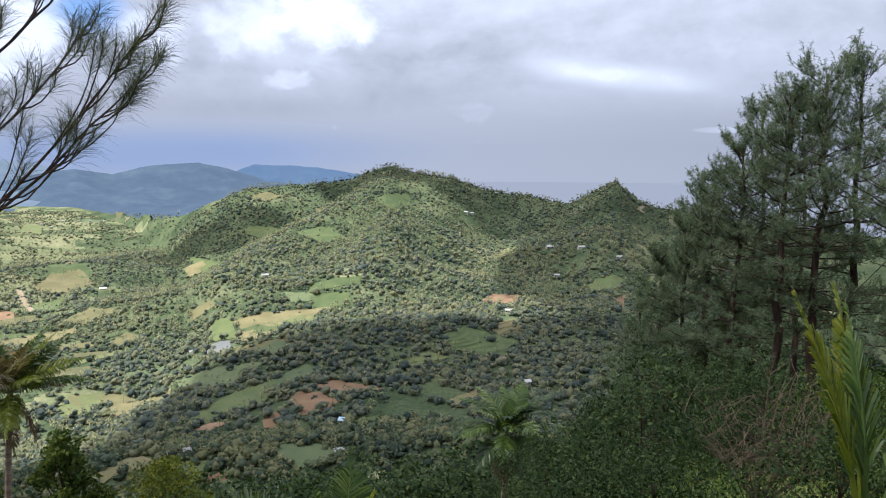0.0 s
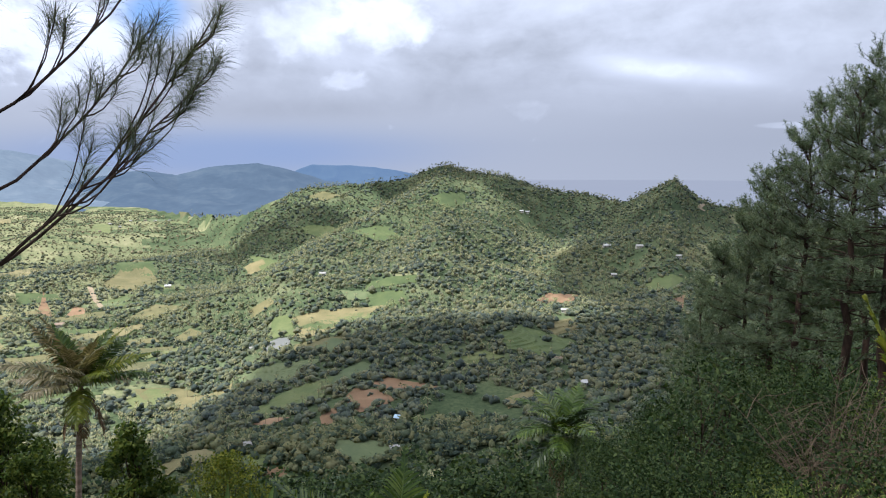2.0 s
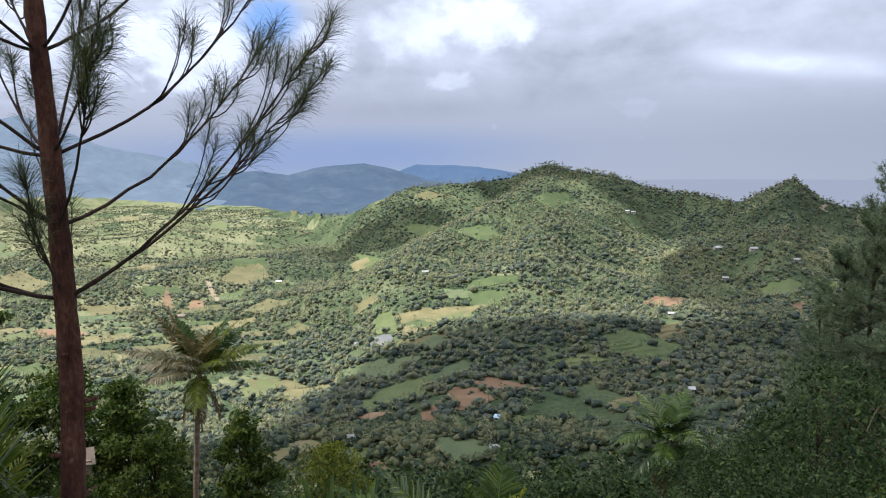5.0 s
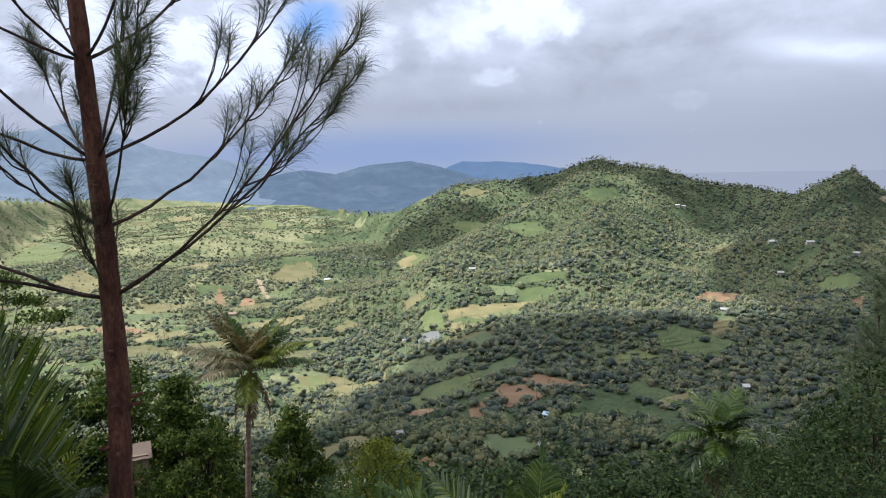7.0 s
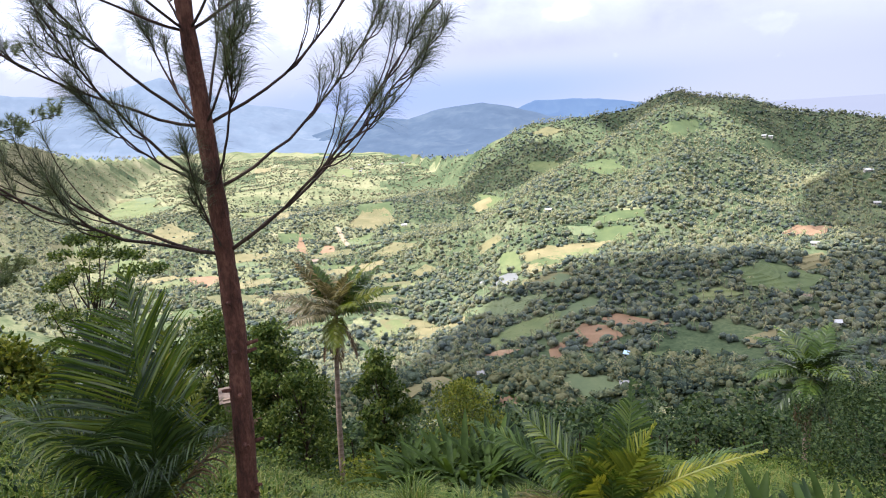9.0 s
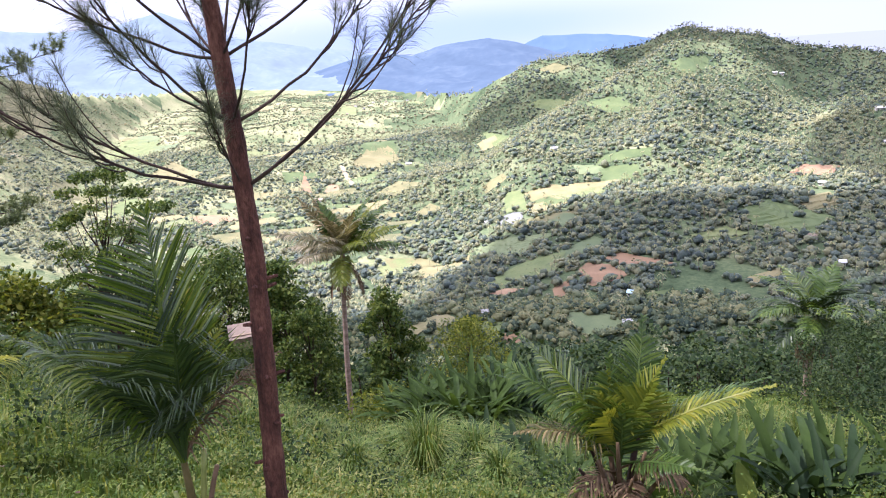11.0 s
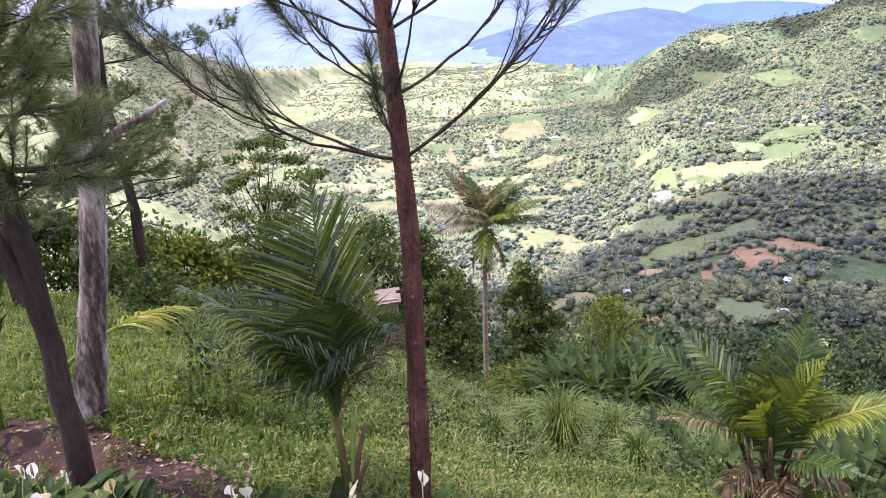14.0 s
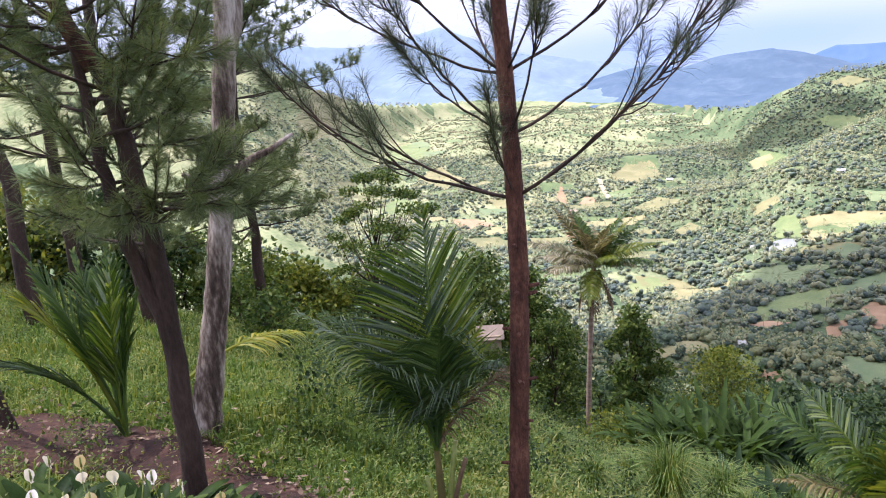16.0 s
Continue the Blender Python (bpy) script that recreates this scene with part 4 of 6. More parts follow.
def frond_pile(length, rise0, rise1, leaflet, pairs, r, hang=0.5, width=0.022, swept=0.0, start=0.18, sparse=0.0, fan=(0.35, 0.75), wind=0.0):
    """A feather frond along +x from the origin: rachis and leaflets in one pile."""
    pile = Pile()
    pts = bend((0, 0, 0), 0.0, length, rise0, rise1, 15)
    if swept:
        pts[:, 1] += swept * (pts[:, 0] / max(length, 0.1)) ** 2 * length
    tube(pile, pts, np.linspace(0.022, 0.004, 15) * (length / 2.2 + 0.3), 5)
    t = np.linspace(start, 0.985, pairs)
    for side in (-1, 1):
        tt = np.clip(t + r.normal(0, 0.004, pairs), 0, 0.99)
        if sparse:
            tt = tt[r.random(pairs) > sparse]
        p, d = along(pts, tt)
        n = len(tt)
        lat = unit(np.cross(d, np.array([0, 0, 1.0]))) * side
        up = np.cross(lat, d) * side
        L = leaflet * (np.sin(np.clip(tt * 1.05 + 0.12, 0, 1) * math.pi) ** 0.55 * 0.85 + 0.15) * r.uniform(0.85, 1.1, n)
        fw = fan[0] + fan[1] * tt
        q = unit(lat + d * fw[:, None] + up * r.uniform(0.05, 0.35, n)[:, None] + [0, wind, 0.2 * abs(wind)] + r.normal(0, 0.06, (n, 3)))
        # the blade lies in the plane of leaflet and rachis, a little twisted
        w = unit(d - q * (q * d).sum(-1, keepdims=True) + up * r.normal(0.15, 0.25, (n, 1))) * width
        g = np.array([0, 0, -1.0])
        m1 = p + q * (L * 0.4)[:, None] + g * (L * 0.06 * hang)[:, None]
        m2 = p + q * (L * 0.75)[:, None] + g * (L * 0.28 * hang)[:, None]
        tip = p + q * (L * 0.96)[:, None] + g * (L * 0.62 * hang)[:, None]
        V = np.stack([p - w * 0.6, p + w * 0.6, m1 + w, m1 - w, m2 + w * 0.75, m2 - w * 0.75, tip], 1).reshape(-1, 3)
        b = (np.arange(n) * 7)[:, None]
        pile.add(V, np.concatenate([b + [0, 1, 2, 3], b + [3, 2, 4, 5]]))
        pile.f3.append(b + [5, 4, 6] + pile.n - len(V))
    return pile


def frond(parent, base, angle, length, rise0, rise1, leaflet, pairs, mat, r, label="", roll=0.0, **more):
    ob = frond_pile(length, rise0, rise1, leaflet, pairs, r, **more).make("frond", mat, parent, label)
    ob.matrix_basis = Matrix.Translation(base) @ pose(0, 0, 0, roll, 0, angle)
    return ob


def broad_tree(name, label, at, height, spread, count, leaf, mat, bark, seed, clear=0.3, stem=0.1, category="tree", clumps=26, flat=0.75, aspect=0.5, lean=(0, 0), gap=0.32):
    """A broadleaved tree or shrub: tapered trunk, limbs to each clump, clumps of small leaves with gaps between."""
    r = np.random.default_rng(seed)
    ob = thing(name, at, label, category)
    trunk = Pile()
    top = np.array([lean[0], lean[1], height * 0.8])
    tp = np.stack([np.linspace(0, 1, 9) ** 1.2 * top[0], np.linspace(0, 1, 9) ** 1.2 * top[1], np.linspace(-0.3, top[2], 9)], -1)
    tp[1:-1, :2] += r.normal(0, 0.02 * height, (7, 2))
    tube(trunk, tp, np.linspace(stem, stem * 0.25, 9), 8, 0.15, r)
    trunk.make("trunk", bark, ob, smooth=True)
    limbs, crown = Pile(), Pile()
    for i in range(clumps):
        t = clear + (1 - clear) * (i + r.random()) / clumps
        a = i * 2.4 + r.normal(0, 0.4)
        prof = math.sin(min(1, (t - clear) / (1 - clear) * 0.85 + 0.15) * math.pi) ** 0.6
        rad = spread * prof * r.uniform(0.35, 1.0)
        c = np.array([math.cos(a) * rad + lean[0] * t, math.sin(a) * rad + lean[1] * t, height * t])
        s, _ = along(tp, [max(0.1, (t - 0.12) * 0.95)])
        mid = (s[0] + c) / 2 + [0, 0, -0.03 * height] + r.normal(0, 0.04 * spread, 3)
        tube(limbs, np.array([s[0], mid, c]), [stem * 0.35, stem * 0.2, stem * 0.07], 5)
        size = gap * spread * r.uniform(0.6, 1.25)
        n = int(count / clumps * r.uniform(0.6, 1.4))
        u = unit(r.normal(0, 1, (n, 3))) * (r.random((n, 1)) ** 0.45)
        leaves(crown, c + u * size * [1.15, 1.15, flat], leaf, r, aspect=aspect)
    limbs.make("branchwork", bark, ob, smooth=True)
    crown.make("crown", mat, ob)
    return ob


def coconut(label, at, height, fronds, length, leaflet, pairs, mats, seed, girth=0.15, lean=(0, 0), rises=(70, -40), dead=0, nuts=0, width=0.03, blow=None, arc=38):
    """A coconut palm with a ringed, slightly bent trunk and its crown of single fronds."""
    r = np.random.default_rng(seed)
    ob = thing("coconut_palm", at, label, "palm tree")
    t = np.linspace(0, 1, 16)
    pts = np.stack([lean[0] * t ** 1.5, lean[1] * t ** 1.5, -0.3 + (height + 0.3) * t], -1)
    p = Pile()
    rad = girth * (1 - 0.35 * t + 0.5 * np.exp(-t * 14))
    rad[1::2] *= 1.06
    tube(p, pts, rad, 10)
    p.make("trunk", M_PALMBARK, ob, smooth=True)
    top = pts[-1] + [0, 0, -0.05]
    for i in range(fronds):
        f = i / max(1, fronds - 1)
        rise = rises[0] + (rises[1] - rises[0]) * f + r.normal(0, 6)
        ang = i * 137.5 + r.normal(0, 12)
        if blow is not None:
            ang = blow[0] + (((ang - blow[0] + 180) % 360) - 180) * blow[1]
        mat = mats[i % len(mats)]
        frond(ob, top, ang, length * r.uniform(0.8, 1.1) * (0.75 + 0.25 * math.sin(f * 3.14)), rise, rise - arc - 22 * r.random(), leaflet, pairs, mat, r, hang=0.45 + 0.5 * f, width=width, roll=r.normal(0, 12))
    for i in range(dead):
        frond(ob, top, i * 360 / dead + r.normal(0, 20), length * 0.7, -55, -88, leaflet * 0.6, pairs // 2, M_FRONDDRY, r, "dead brown hanging frond", hang=1.0, width=width * 0.7)
    for i in range(nuts):
        bm = bmesh.new()
        a = i * 2.2
        bmesh.ops.create_icosphere(bm, subdivisions=2, radius=0.11, matrix=Matrix.Translation((top[0] + 0.22 * math.cos(a), top[1] + 0.22 * math.sin(a), top[2] - 0.2 - 0.06 * (i % 3))) @ Matrix.Diagonal((0.9, 0.9, 1.25, 1)))
        part("coconut", bm, M_STALK, ob)
    return ob


# ---- woods of the valley and the ridge ----


def wood_stuff(name, label, r0, r1, n, lobes, cards, palms, grow, seed, az0=-72.0, az1=36.0, mat=M_WOODS, thick=0.0):
    """Mixed woods: each crown a cluster of lumps with loose sprays of leaves round it; coconut palms stand among them."""
    g = np.random.default_rng(seed + int(r0))
    az = g.uniform(az0, az1, n)
    r = np.sqrt(g.uniform(r0 ** 2, r1 ** 2, n))
    a = np.radians(az)
    x, y = r * np.sin(a), r * np.cos(a)
    dens = fbm(x / 75, y / 75, seed, 4) + 0.2 * np.clip((r - 900) / 500, 0, 1) * (az > -24) + 0.05 + 0.09 * np.clip((r - 1100) / 300, 0, 1) * (az <= -24) - 0.07 * np.clip((-az - 36) / 8, 0, 1) + thick
    R = np.interp(az, S_AZ, S_R)
    keep = (dens > g.normal(0.36, 0.07, n)) & (r < np.where((az < -24) & (az > -44), R - 200, R + 20)) & (free_of_fields(x, y, 0.94) | (g.random(n) < 0.03))
    x, y, r = x[keep], y[keep], r[keep]
    z = ground_z(x, y)
    size = (1.3 + 2.6 * g.random(len(x)) ** 1.8) * grow * (0.75 + 0.6 * fbm(x / 45, y / 45, seed + 50, 2))
    is_palm = g.random(len(x)) < palms * np.clip(1.9 * fbm(x / 120, y / 120, seed + 70, 2), 0.3, 1.6)
    b = ~is_palm
    pile = Pile()
    bx, by, bz, bs = x[b], y[b], z[b], size[b]
    m = len(bx)
    for k in range(lobes):
        off = g.normal(0, 0.62, (m, 2)) * bs[:, None] * (k > 0)
        rad = bs * g.uniform(0.6, 1.0, m) * (0.85 if k else 1.0)
        V, F = blobs(bx + off[:, 0], by + off[:, 1], bz + bs * g.uniform(0.3, 1.0, m), rad, g.uniform(0.55, 1.05, m), 1, 0.4)
        pile.add(V, F)
    if cards:
        u = unit(g.normal(0, 1, (m, cards, 3)))
        u[:, :, 2] = np.abs(u[:, :, 2]) * 1.05
        q = np.stack([bx, by, bz + bs * 0.5], -1)[:, None] + u * (bs * 1.1)[:, None, None] * g.uniform(0.8, 1.25, (m, cards, 1))
        leaves(pile, q.reshape(-1, 3), np.repeat(bs * 0.4, cards), g, up=0.8, aspect=0.8)
    tagged(pile.make(name, mat, smooth=True), label, "woods", kind="stuff")
    # coconut palms: a thin stem and a burst of drooping fronds
    px, py, pz = x[is_palm], y[is_palm], z[is_palm]
    m = len(px)
    H = g.uniform(4, 10, m) * min(1.0, grow + 0.15)
    k = 9
    ang = g.uniform(0, 6.28, (m, 1)) + np.arange(k)[None] * (2 * math.pi / k) + g.normal(0, 0.2, (m, k))
    L = g.uniform(2.2, 4.0, (m, k)) * min(1.0, grow + 0.1)
    upw = g.uniform(-0.4, 1.9, (m, k))
    dx, dy = np.cos(ang), np.sin(ang)
    top = np.stack([px, py, pz + H], -1)[:, None]
    mid = top + np.stack([dx * L * 0.5, dy * L * 0.5, L * 0.34 * upw], -1)
    tip = top + np.stack([dx * L, dy * L, L * (0.4 * upw - 0.45)], -1)
    side = np.stack([-dy, dx, dx * 0], -1) * 0.5
    V = np.stack([top + side * 0.3, top - side * 0.3, mid + side, mid - side, tip + side * 0.15, tip - side * 0.15], 2).reshape(-1, 3)
    base = (np.arange(m * k) * 6)[:, None]
    F = np.concatenate([base + [0, 1, 3, 2], base + [2, 3, 5, 4]])
    tagged(put(name.replace("woods", "palm_fronds"), V, F, M_FARPALM), "crowns of many coconut palms among the woods", "palms", kind="stuff")
    w = 0.17
    offs = np.array([(-w, -w), (w, -w), (0, w)])
    lo = np.stack([px, py, pz - 1], -1)[:, None] + np.pad(offs, ((0, 0), (0, 1)))[None]
    hi = np.stack([px, py, pz + H], -1)[:, None] + np.pad(offs * 0.6, ((0, 0), (0, 1)))[None]
    V = np.concatenate([lo, hi], 1).reshape(-1, 3)
    base = (np.arange(m) * 6)[:, None]
    F = np.concatenate([base + [0, 1, 4, 3], base + [1, 2, 5, 4], base + [2, 0, 3, 5]])
    tagged(put(name.replace("woods", "palm_stems"), V, F, M_BARKFAR), "thin grey stems of coconut palms in the woods", "palms", kind="stuff")


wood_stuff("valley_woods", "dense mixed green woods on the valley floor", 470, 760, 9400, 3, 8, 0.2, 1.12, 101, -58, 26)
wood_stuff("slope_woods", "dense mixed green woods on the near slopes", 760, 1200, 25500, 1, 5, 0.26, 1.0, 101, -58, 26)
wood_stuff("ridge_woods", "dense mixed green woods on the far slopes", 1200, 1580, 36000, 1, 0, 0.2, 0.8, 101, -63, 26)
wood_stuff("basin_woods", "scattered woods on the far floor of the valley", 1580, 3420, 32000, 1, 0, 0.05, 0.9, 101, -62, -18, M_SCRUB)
wood_stuff("flank_woods", "dense dark woods on the flank of the hill", 190, 470, 5400, 3, 30, 0.06, 1.2, 131, -46, 32, M_FLANK, 0.14)

# ---- the young pine in front ----


def young_pine():
    base = Vector((-2.52, 2.77, 0))
    base.z = gz(base.x, base.y)
    ob = thing("young_pine", base, "slender young pine with reddish bark and long tufted needles", "pine tree")
    r = np.random.default_rng(12)
    zs = np.array([-0.25, 0.0, 0.6, 1.2, 1.8, 2.4, 3.0, 3.6, 4.3, 5.0, 5.7])
    hf = -0.67 - base.z
    # stands nearly upright, with a slight bow
    pts = np.column_stack([np.interp(zs, [-0.25, 0, 1.0, 2.0, 3.5, 5.7], [0.0, 0.0, 0.07, 0.12, 0.11, 0.0]), np.interp(zs, [-0.25, 0, 2, 5.7], [0, 0, 0.085, 0.03]), zs])
    rad = np.interp(zs, [-0.25, 0, 0.5, 2.6, 4.0, 5.7], [0.085, 0.068, 0.060, 0.045, 0.034, 0.010])
    fine_z = np.linspace(zs[0], zs[-1], 60)
    fp = np.column_stack([np.interp(fine_z, zs, pts[:, k]) for k in range(3)])
    fr = np.interp(fine_z, zs, rad)
    fr = fr * (1 + 0.10 * (r.random(60) - 0.3))
    p = Pile()
    tube(p, fp, fr, 14, 0.10, r)
    # stubs of shed branches
    for h in np.arange(0.35, hf - 0.1, 0.27):
        for k in range(3):
            a = r.uniform(0, 6.28)
            c = np.array([np.interp(h, zs, pts[:, 0]), np.interp(h, zs, pts[:, 1]), h + r.normal(0, 0.02)])
            L = r.uniform(0.075, 0.115)
            tube(p, np.array([c, c + [math.cos(a) * L, math.sin(a) * L, 0.02]]), [0.017, 0.009], 5)
    p.make("trunk", M_PINEBARK, ob, smooth=True)
    right = math.atan2(math.sin(radians(39)), math.cos(radians(39)))   # along the slope to the east
    whorls = [(hf, [(12, 1.9, 35, 50), (-22, 1.8, 40, 58), (168, 1.65, 26, 46), (196, 1.6, 16, 56), (88, 0.9, 40, 70), (250, 0.7, 60, 80)]),
              (hf + 0.34, [(18, 1.6, 26, 60), (172, 0.9, 36, 62), (205, 1.3, 52, 66), (95, 1.0, 40, 70), (-70, 1.0, 45, 75)]),
              (hf + 0.66, [(8, 1.62, 30, 62), (172, 1.45, 18, 50), (192, 1.3, 46, 60), (60, 1.1, 66, 85), (-60, 0.9, 40, 75), (120, 0.9, 40, 70)]),
              (hf + 1.12, [(172, 1.2, 26, 46), (22, 1.3, 34, 62), (-55, 1.0, 40, 70), (110, 0.9, 40, 70), (215, 1.0, 40, 65)]),
              (hf + 1.52, [(160, 1.0, 32, 50), (10, 1.0, 36, 60), (-70, 0.8, 40, 70), (80, 0.8, 40, 70), (230, 0.9, 45, 65)]),
              (hf + 1.95, [(175, 0.8, 35, 55), (30, 0.8, 40, 60), (-80, 0.6, 45, 70), (100, 0.6, 45, 70)]),
              (hf + 2.4, [(150, 0.5, 45, 60), (20, 0.5, 45, 60), (270, 0.5, 45, 60)])]
    for h, arms in whorls:
        c = np.array([np.interp(h, zs, pts[:, k]) for k in range(3)])
        for phi, L, e0, e1 in arms:
            a = right + radians(phi)
            line = bend(c, a, L, e0 * 0.8, e1, 14, 0.05, r)
            wood, green = Pile(), Pile()
            tube(wood, line, np.linspace(0.014, 0.0045, 14) * (0.36 + 0.2 * L), 6, 0.1, r)
            twigs = [line]
            for k in range(int(4 + 5.5 * L)):
                s = r.uniform(0.3, 0.92)
                q, d = along(line, [s])
                side = a + r.choice([-1, 1]) * r.uniform(0.25, 0.7)
                twig = bend(q[0], side, L * r.uniform(0.18, 0.42) * (1.25 - s), e1 * 0.5 + r.normal(0, 12), e1 + 25, 7, 0.10, r)
                tube(wood, twig, np.linspace(0.0045, 0.002, 7), 5)
                twigs.append(twig)
            for j, tw in enumerate(twigs):
                n = 170 if j == 0 else 88
                span = np.linalg.norm(np.diff(tw, axis=0), axis=1).sum()
                s0 = max(0.0, 1 - (0.34 if j == 0 else 0.15) / max(span, 0.05))
                s = 1 - (1 - s0) * r.random(n) ** 0.8
                q, d = along(tw, s)
                needles(green, q, d, 0.165, 0.0008, (0.25, 1.15), 0.24, r)
            arm = wood.make("branch", M_DARKBARK, ob, smooth=True)
            green.make("needles", M_NEEDLE, arm)
    return ob


young_pine()

# ---- palms ----
# big young coconut beside the pine, its fronds blown over
ALONG = 49.2
r_ = np.random.default_rng(40)
at = on_land(-48.6, 4.0)
juv = thing("young_coconut_palm", at, "young coconut palm with wind-blown glossy dark fronds", "palm tree")
for k in range(5):
    p = Pile()
    a = radians(ALONG + (90, 30, 10, 165, -20)[k])
    tube(p, bend((0.03 * math.cos(a), 0.03 * math.sin(a), -0.15), a, (0.95, 0.8, 0.7, 0.6, 0.5)[k], 89, (88, 74, 66, 80, 60)[k], 7), np.linspace((0.042, 0.026, 0.02, 0.016, 0.014)[k], 0.015, 7), 8)
    p.make("stalk", (M_FRONDOLD, M_STALK, M_FRONDDRY, M_STALK, M_FRONDDRY)[k], juv, smooth=True)
# angle round the stem (0: along the slope to the east, 90: downhill), length, rise at foot and tip, leaflet, pairs, hang, sideways lean, bare share
for ang, L, e0, e1, lf, pairs, mat, hang, tilt, start in (
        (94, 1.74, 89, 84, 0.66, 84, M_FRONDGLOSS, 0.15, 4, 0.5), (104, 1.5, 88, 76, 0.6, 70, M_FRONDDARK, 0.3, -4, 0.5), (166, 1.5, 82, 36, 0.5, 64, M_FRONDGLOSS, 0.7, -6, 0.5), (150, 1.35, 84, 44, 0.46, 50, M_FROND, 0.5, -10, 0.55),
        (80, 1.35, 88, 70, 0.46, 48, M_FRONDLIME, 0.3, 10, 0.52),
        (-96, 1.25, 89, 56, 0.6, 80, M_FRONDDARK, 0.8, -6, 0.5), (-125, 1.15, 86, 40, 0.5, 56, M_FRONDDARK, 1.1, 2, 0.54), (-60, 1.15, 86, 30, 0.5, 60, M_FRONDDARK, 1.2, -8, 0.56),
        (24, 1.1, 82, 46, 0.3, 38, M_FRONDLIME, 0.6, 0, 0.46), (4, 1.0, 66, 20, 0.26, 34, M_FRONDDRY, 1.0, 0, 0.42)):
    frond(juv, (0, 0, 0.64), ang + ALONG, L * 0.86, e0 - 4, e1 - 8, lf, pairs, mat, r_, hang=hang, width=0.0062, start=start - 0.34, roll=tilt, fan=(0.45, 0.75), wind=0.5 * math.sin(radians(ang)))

# tall coconut on the slope
at = on_land(-32.6, 31.5)
coconut("slender coconut palm with sun-bleached ragged fronds", at, 8.7, 26, 3.4, 0.68, 58, (M_FRONDPALE, M_FROND, M_FRONDPALE, M_FRONDLIME, M_FRONDOLD), 51, girth=0.14, lean=(0.75, -0.1), rises=(88, 6), arc=30, dead=6, nuts=5, width=0.03)
# coconut on the right, seen against the dark woods
at = on_land(5.0, 38.0)
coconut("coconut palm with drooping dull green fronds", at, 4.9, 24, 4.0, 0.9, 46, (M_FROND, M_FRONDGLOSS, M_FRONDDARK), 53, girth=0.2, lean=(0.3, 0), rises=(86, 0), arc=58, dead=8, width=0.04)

# stemless yellow-green palm on the slope
r_ = np.random.default_rng(60)
at = on_land(-9.6, 5.6)
mid = thing("young_coconut_palm", at, "stocky young coconut palm with yellow-green fronds", "palm tree")
for k in range(14):
    p = Pile()
    a = k * 2.4
    q = 0.03 + 0.006 * k
    tube(p, bend((q * math.cos(a), q * math.sin(a), -0.2), a, 1.2 - 0.03 * k, 87, 78 - 2 * k, 7), np.linspace(0.045, 0.014, 7), 6, 0.3, r_)
    p.make("leaf_base", M_FRONDDRY if k % 3 else M_DARKBARK, mid, "dry brown fibrous leaf base", smooth=True)
for ang, z, L, e0, e1, lf, pairs, mat, hang in (
        (-4, 0.5, 1.45, 42, 18, 0.24, 84, M_FRONDYELLOW, 0.45), (6, 0.5, 1.45, 38, 12, 0.26, 50, M_FROND, 0.4), (14, 0.5, 0.95, 72, 58, 0.3, 40, M_FRONDLIME, 0.2),
        (124, 0.2, 1.15, 86, 70, 0.42, 46, M_FROND, 0.25), (100, 0.2, 1.0, 87, 74, 0.4, 46, M_FRONDLIME, 0.3), (150, 0.2, 1.0, 80, 54, 0.4, 44, M_FRONDGLOSS, 0.4),
        (172, 0.4, 1.6, 66, 26, 0.3, 60, M_FROND, 0.4), (160, 0.4, 1.45, 72, 40, 0.32, 56, M_FRONDGLOSS, 0.3), (110, 0.4, 1.3, 84, 56, 0.34, 56, M_FROND, 0.3), (190, 0.4, 1.35, 60, 16, 0.26, 56, M_FROND, 0.4), (206, 0.4, 1.1, 52, 0, 0.3, 44, M_FRONDOLD, 0.7),
        (-84, 0.5, 0.72, 88, 80, 0.34, 40, M_FRONDLIME, 0.1), (-112, 0.45, 0.66, 86, 74, 0.32, 36, M_FRONDLIME, 0.15), (-60, 0.45, 0.62, 84, 66, 0.3, 36, M_FRONDYELLOW, 0.15), (-96, 0.3, 0.7, 82, 64, 0.32, 36, M_FROND, 0.2),
        (-32, 0.35, 0.95, 36, 6, 0.16, 40, M_FROND, 0.3), (-20, 0.3, 0.7, 40, -50, 0.26, 30, M_FRONDDRY, 0.8), (-140, 0.25, 0.6, 40, -70, 0.24, 30, M_FRONDDRY, 0.9), (-75, 0.2, 0.5, 40, -75, 0.22, 30, M_FRONDDRY, 0.9), (-108, 0.5, 0.6, 84, 60, 0.3, 34, M_FRONDGLOSS, 0.2)):
    frond(mid, (0, 0, z + 0.22), ang + 9.6, L, e0, e1, lf * 1.15, pairs, mat, r_, hang=hang, width=0.0095, start=0.22, roll=r_.normal(0, 14))

# young palm by the path
r_ = np.random.default_rng(70)
at = on_land(-71.8, 6.9)
pal2 = thing("young_coconut_palm", at, "upright young coconut palm by the footpath", "palm tree")
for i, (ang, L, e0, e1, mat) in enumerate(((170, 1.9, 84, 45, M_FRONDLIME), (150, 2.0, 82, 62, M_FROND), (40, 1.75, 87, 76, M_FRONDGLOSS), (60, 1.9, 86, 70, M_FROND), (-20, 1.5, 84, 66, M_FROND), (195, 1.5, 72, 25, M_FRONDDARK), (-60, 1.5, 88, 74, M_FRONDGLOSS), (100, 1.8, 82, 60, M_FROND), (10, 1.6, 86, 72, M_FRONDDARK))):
    frond(pal2, (0, 0, 0.1), ang + 70, L, e0, e1, 0.6, 44, mat, r_, hang=0.3, width=0.010, start=0.3, fan=(1.5, 1.3))
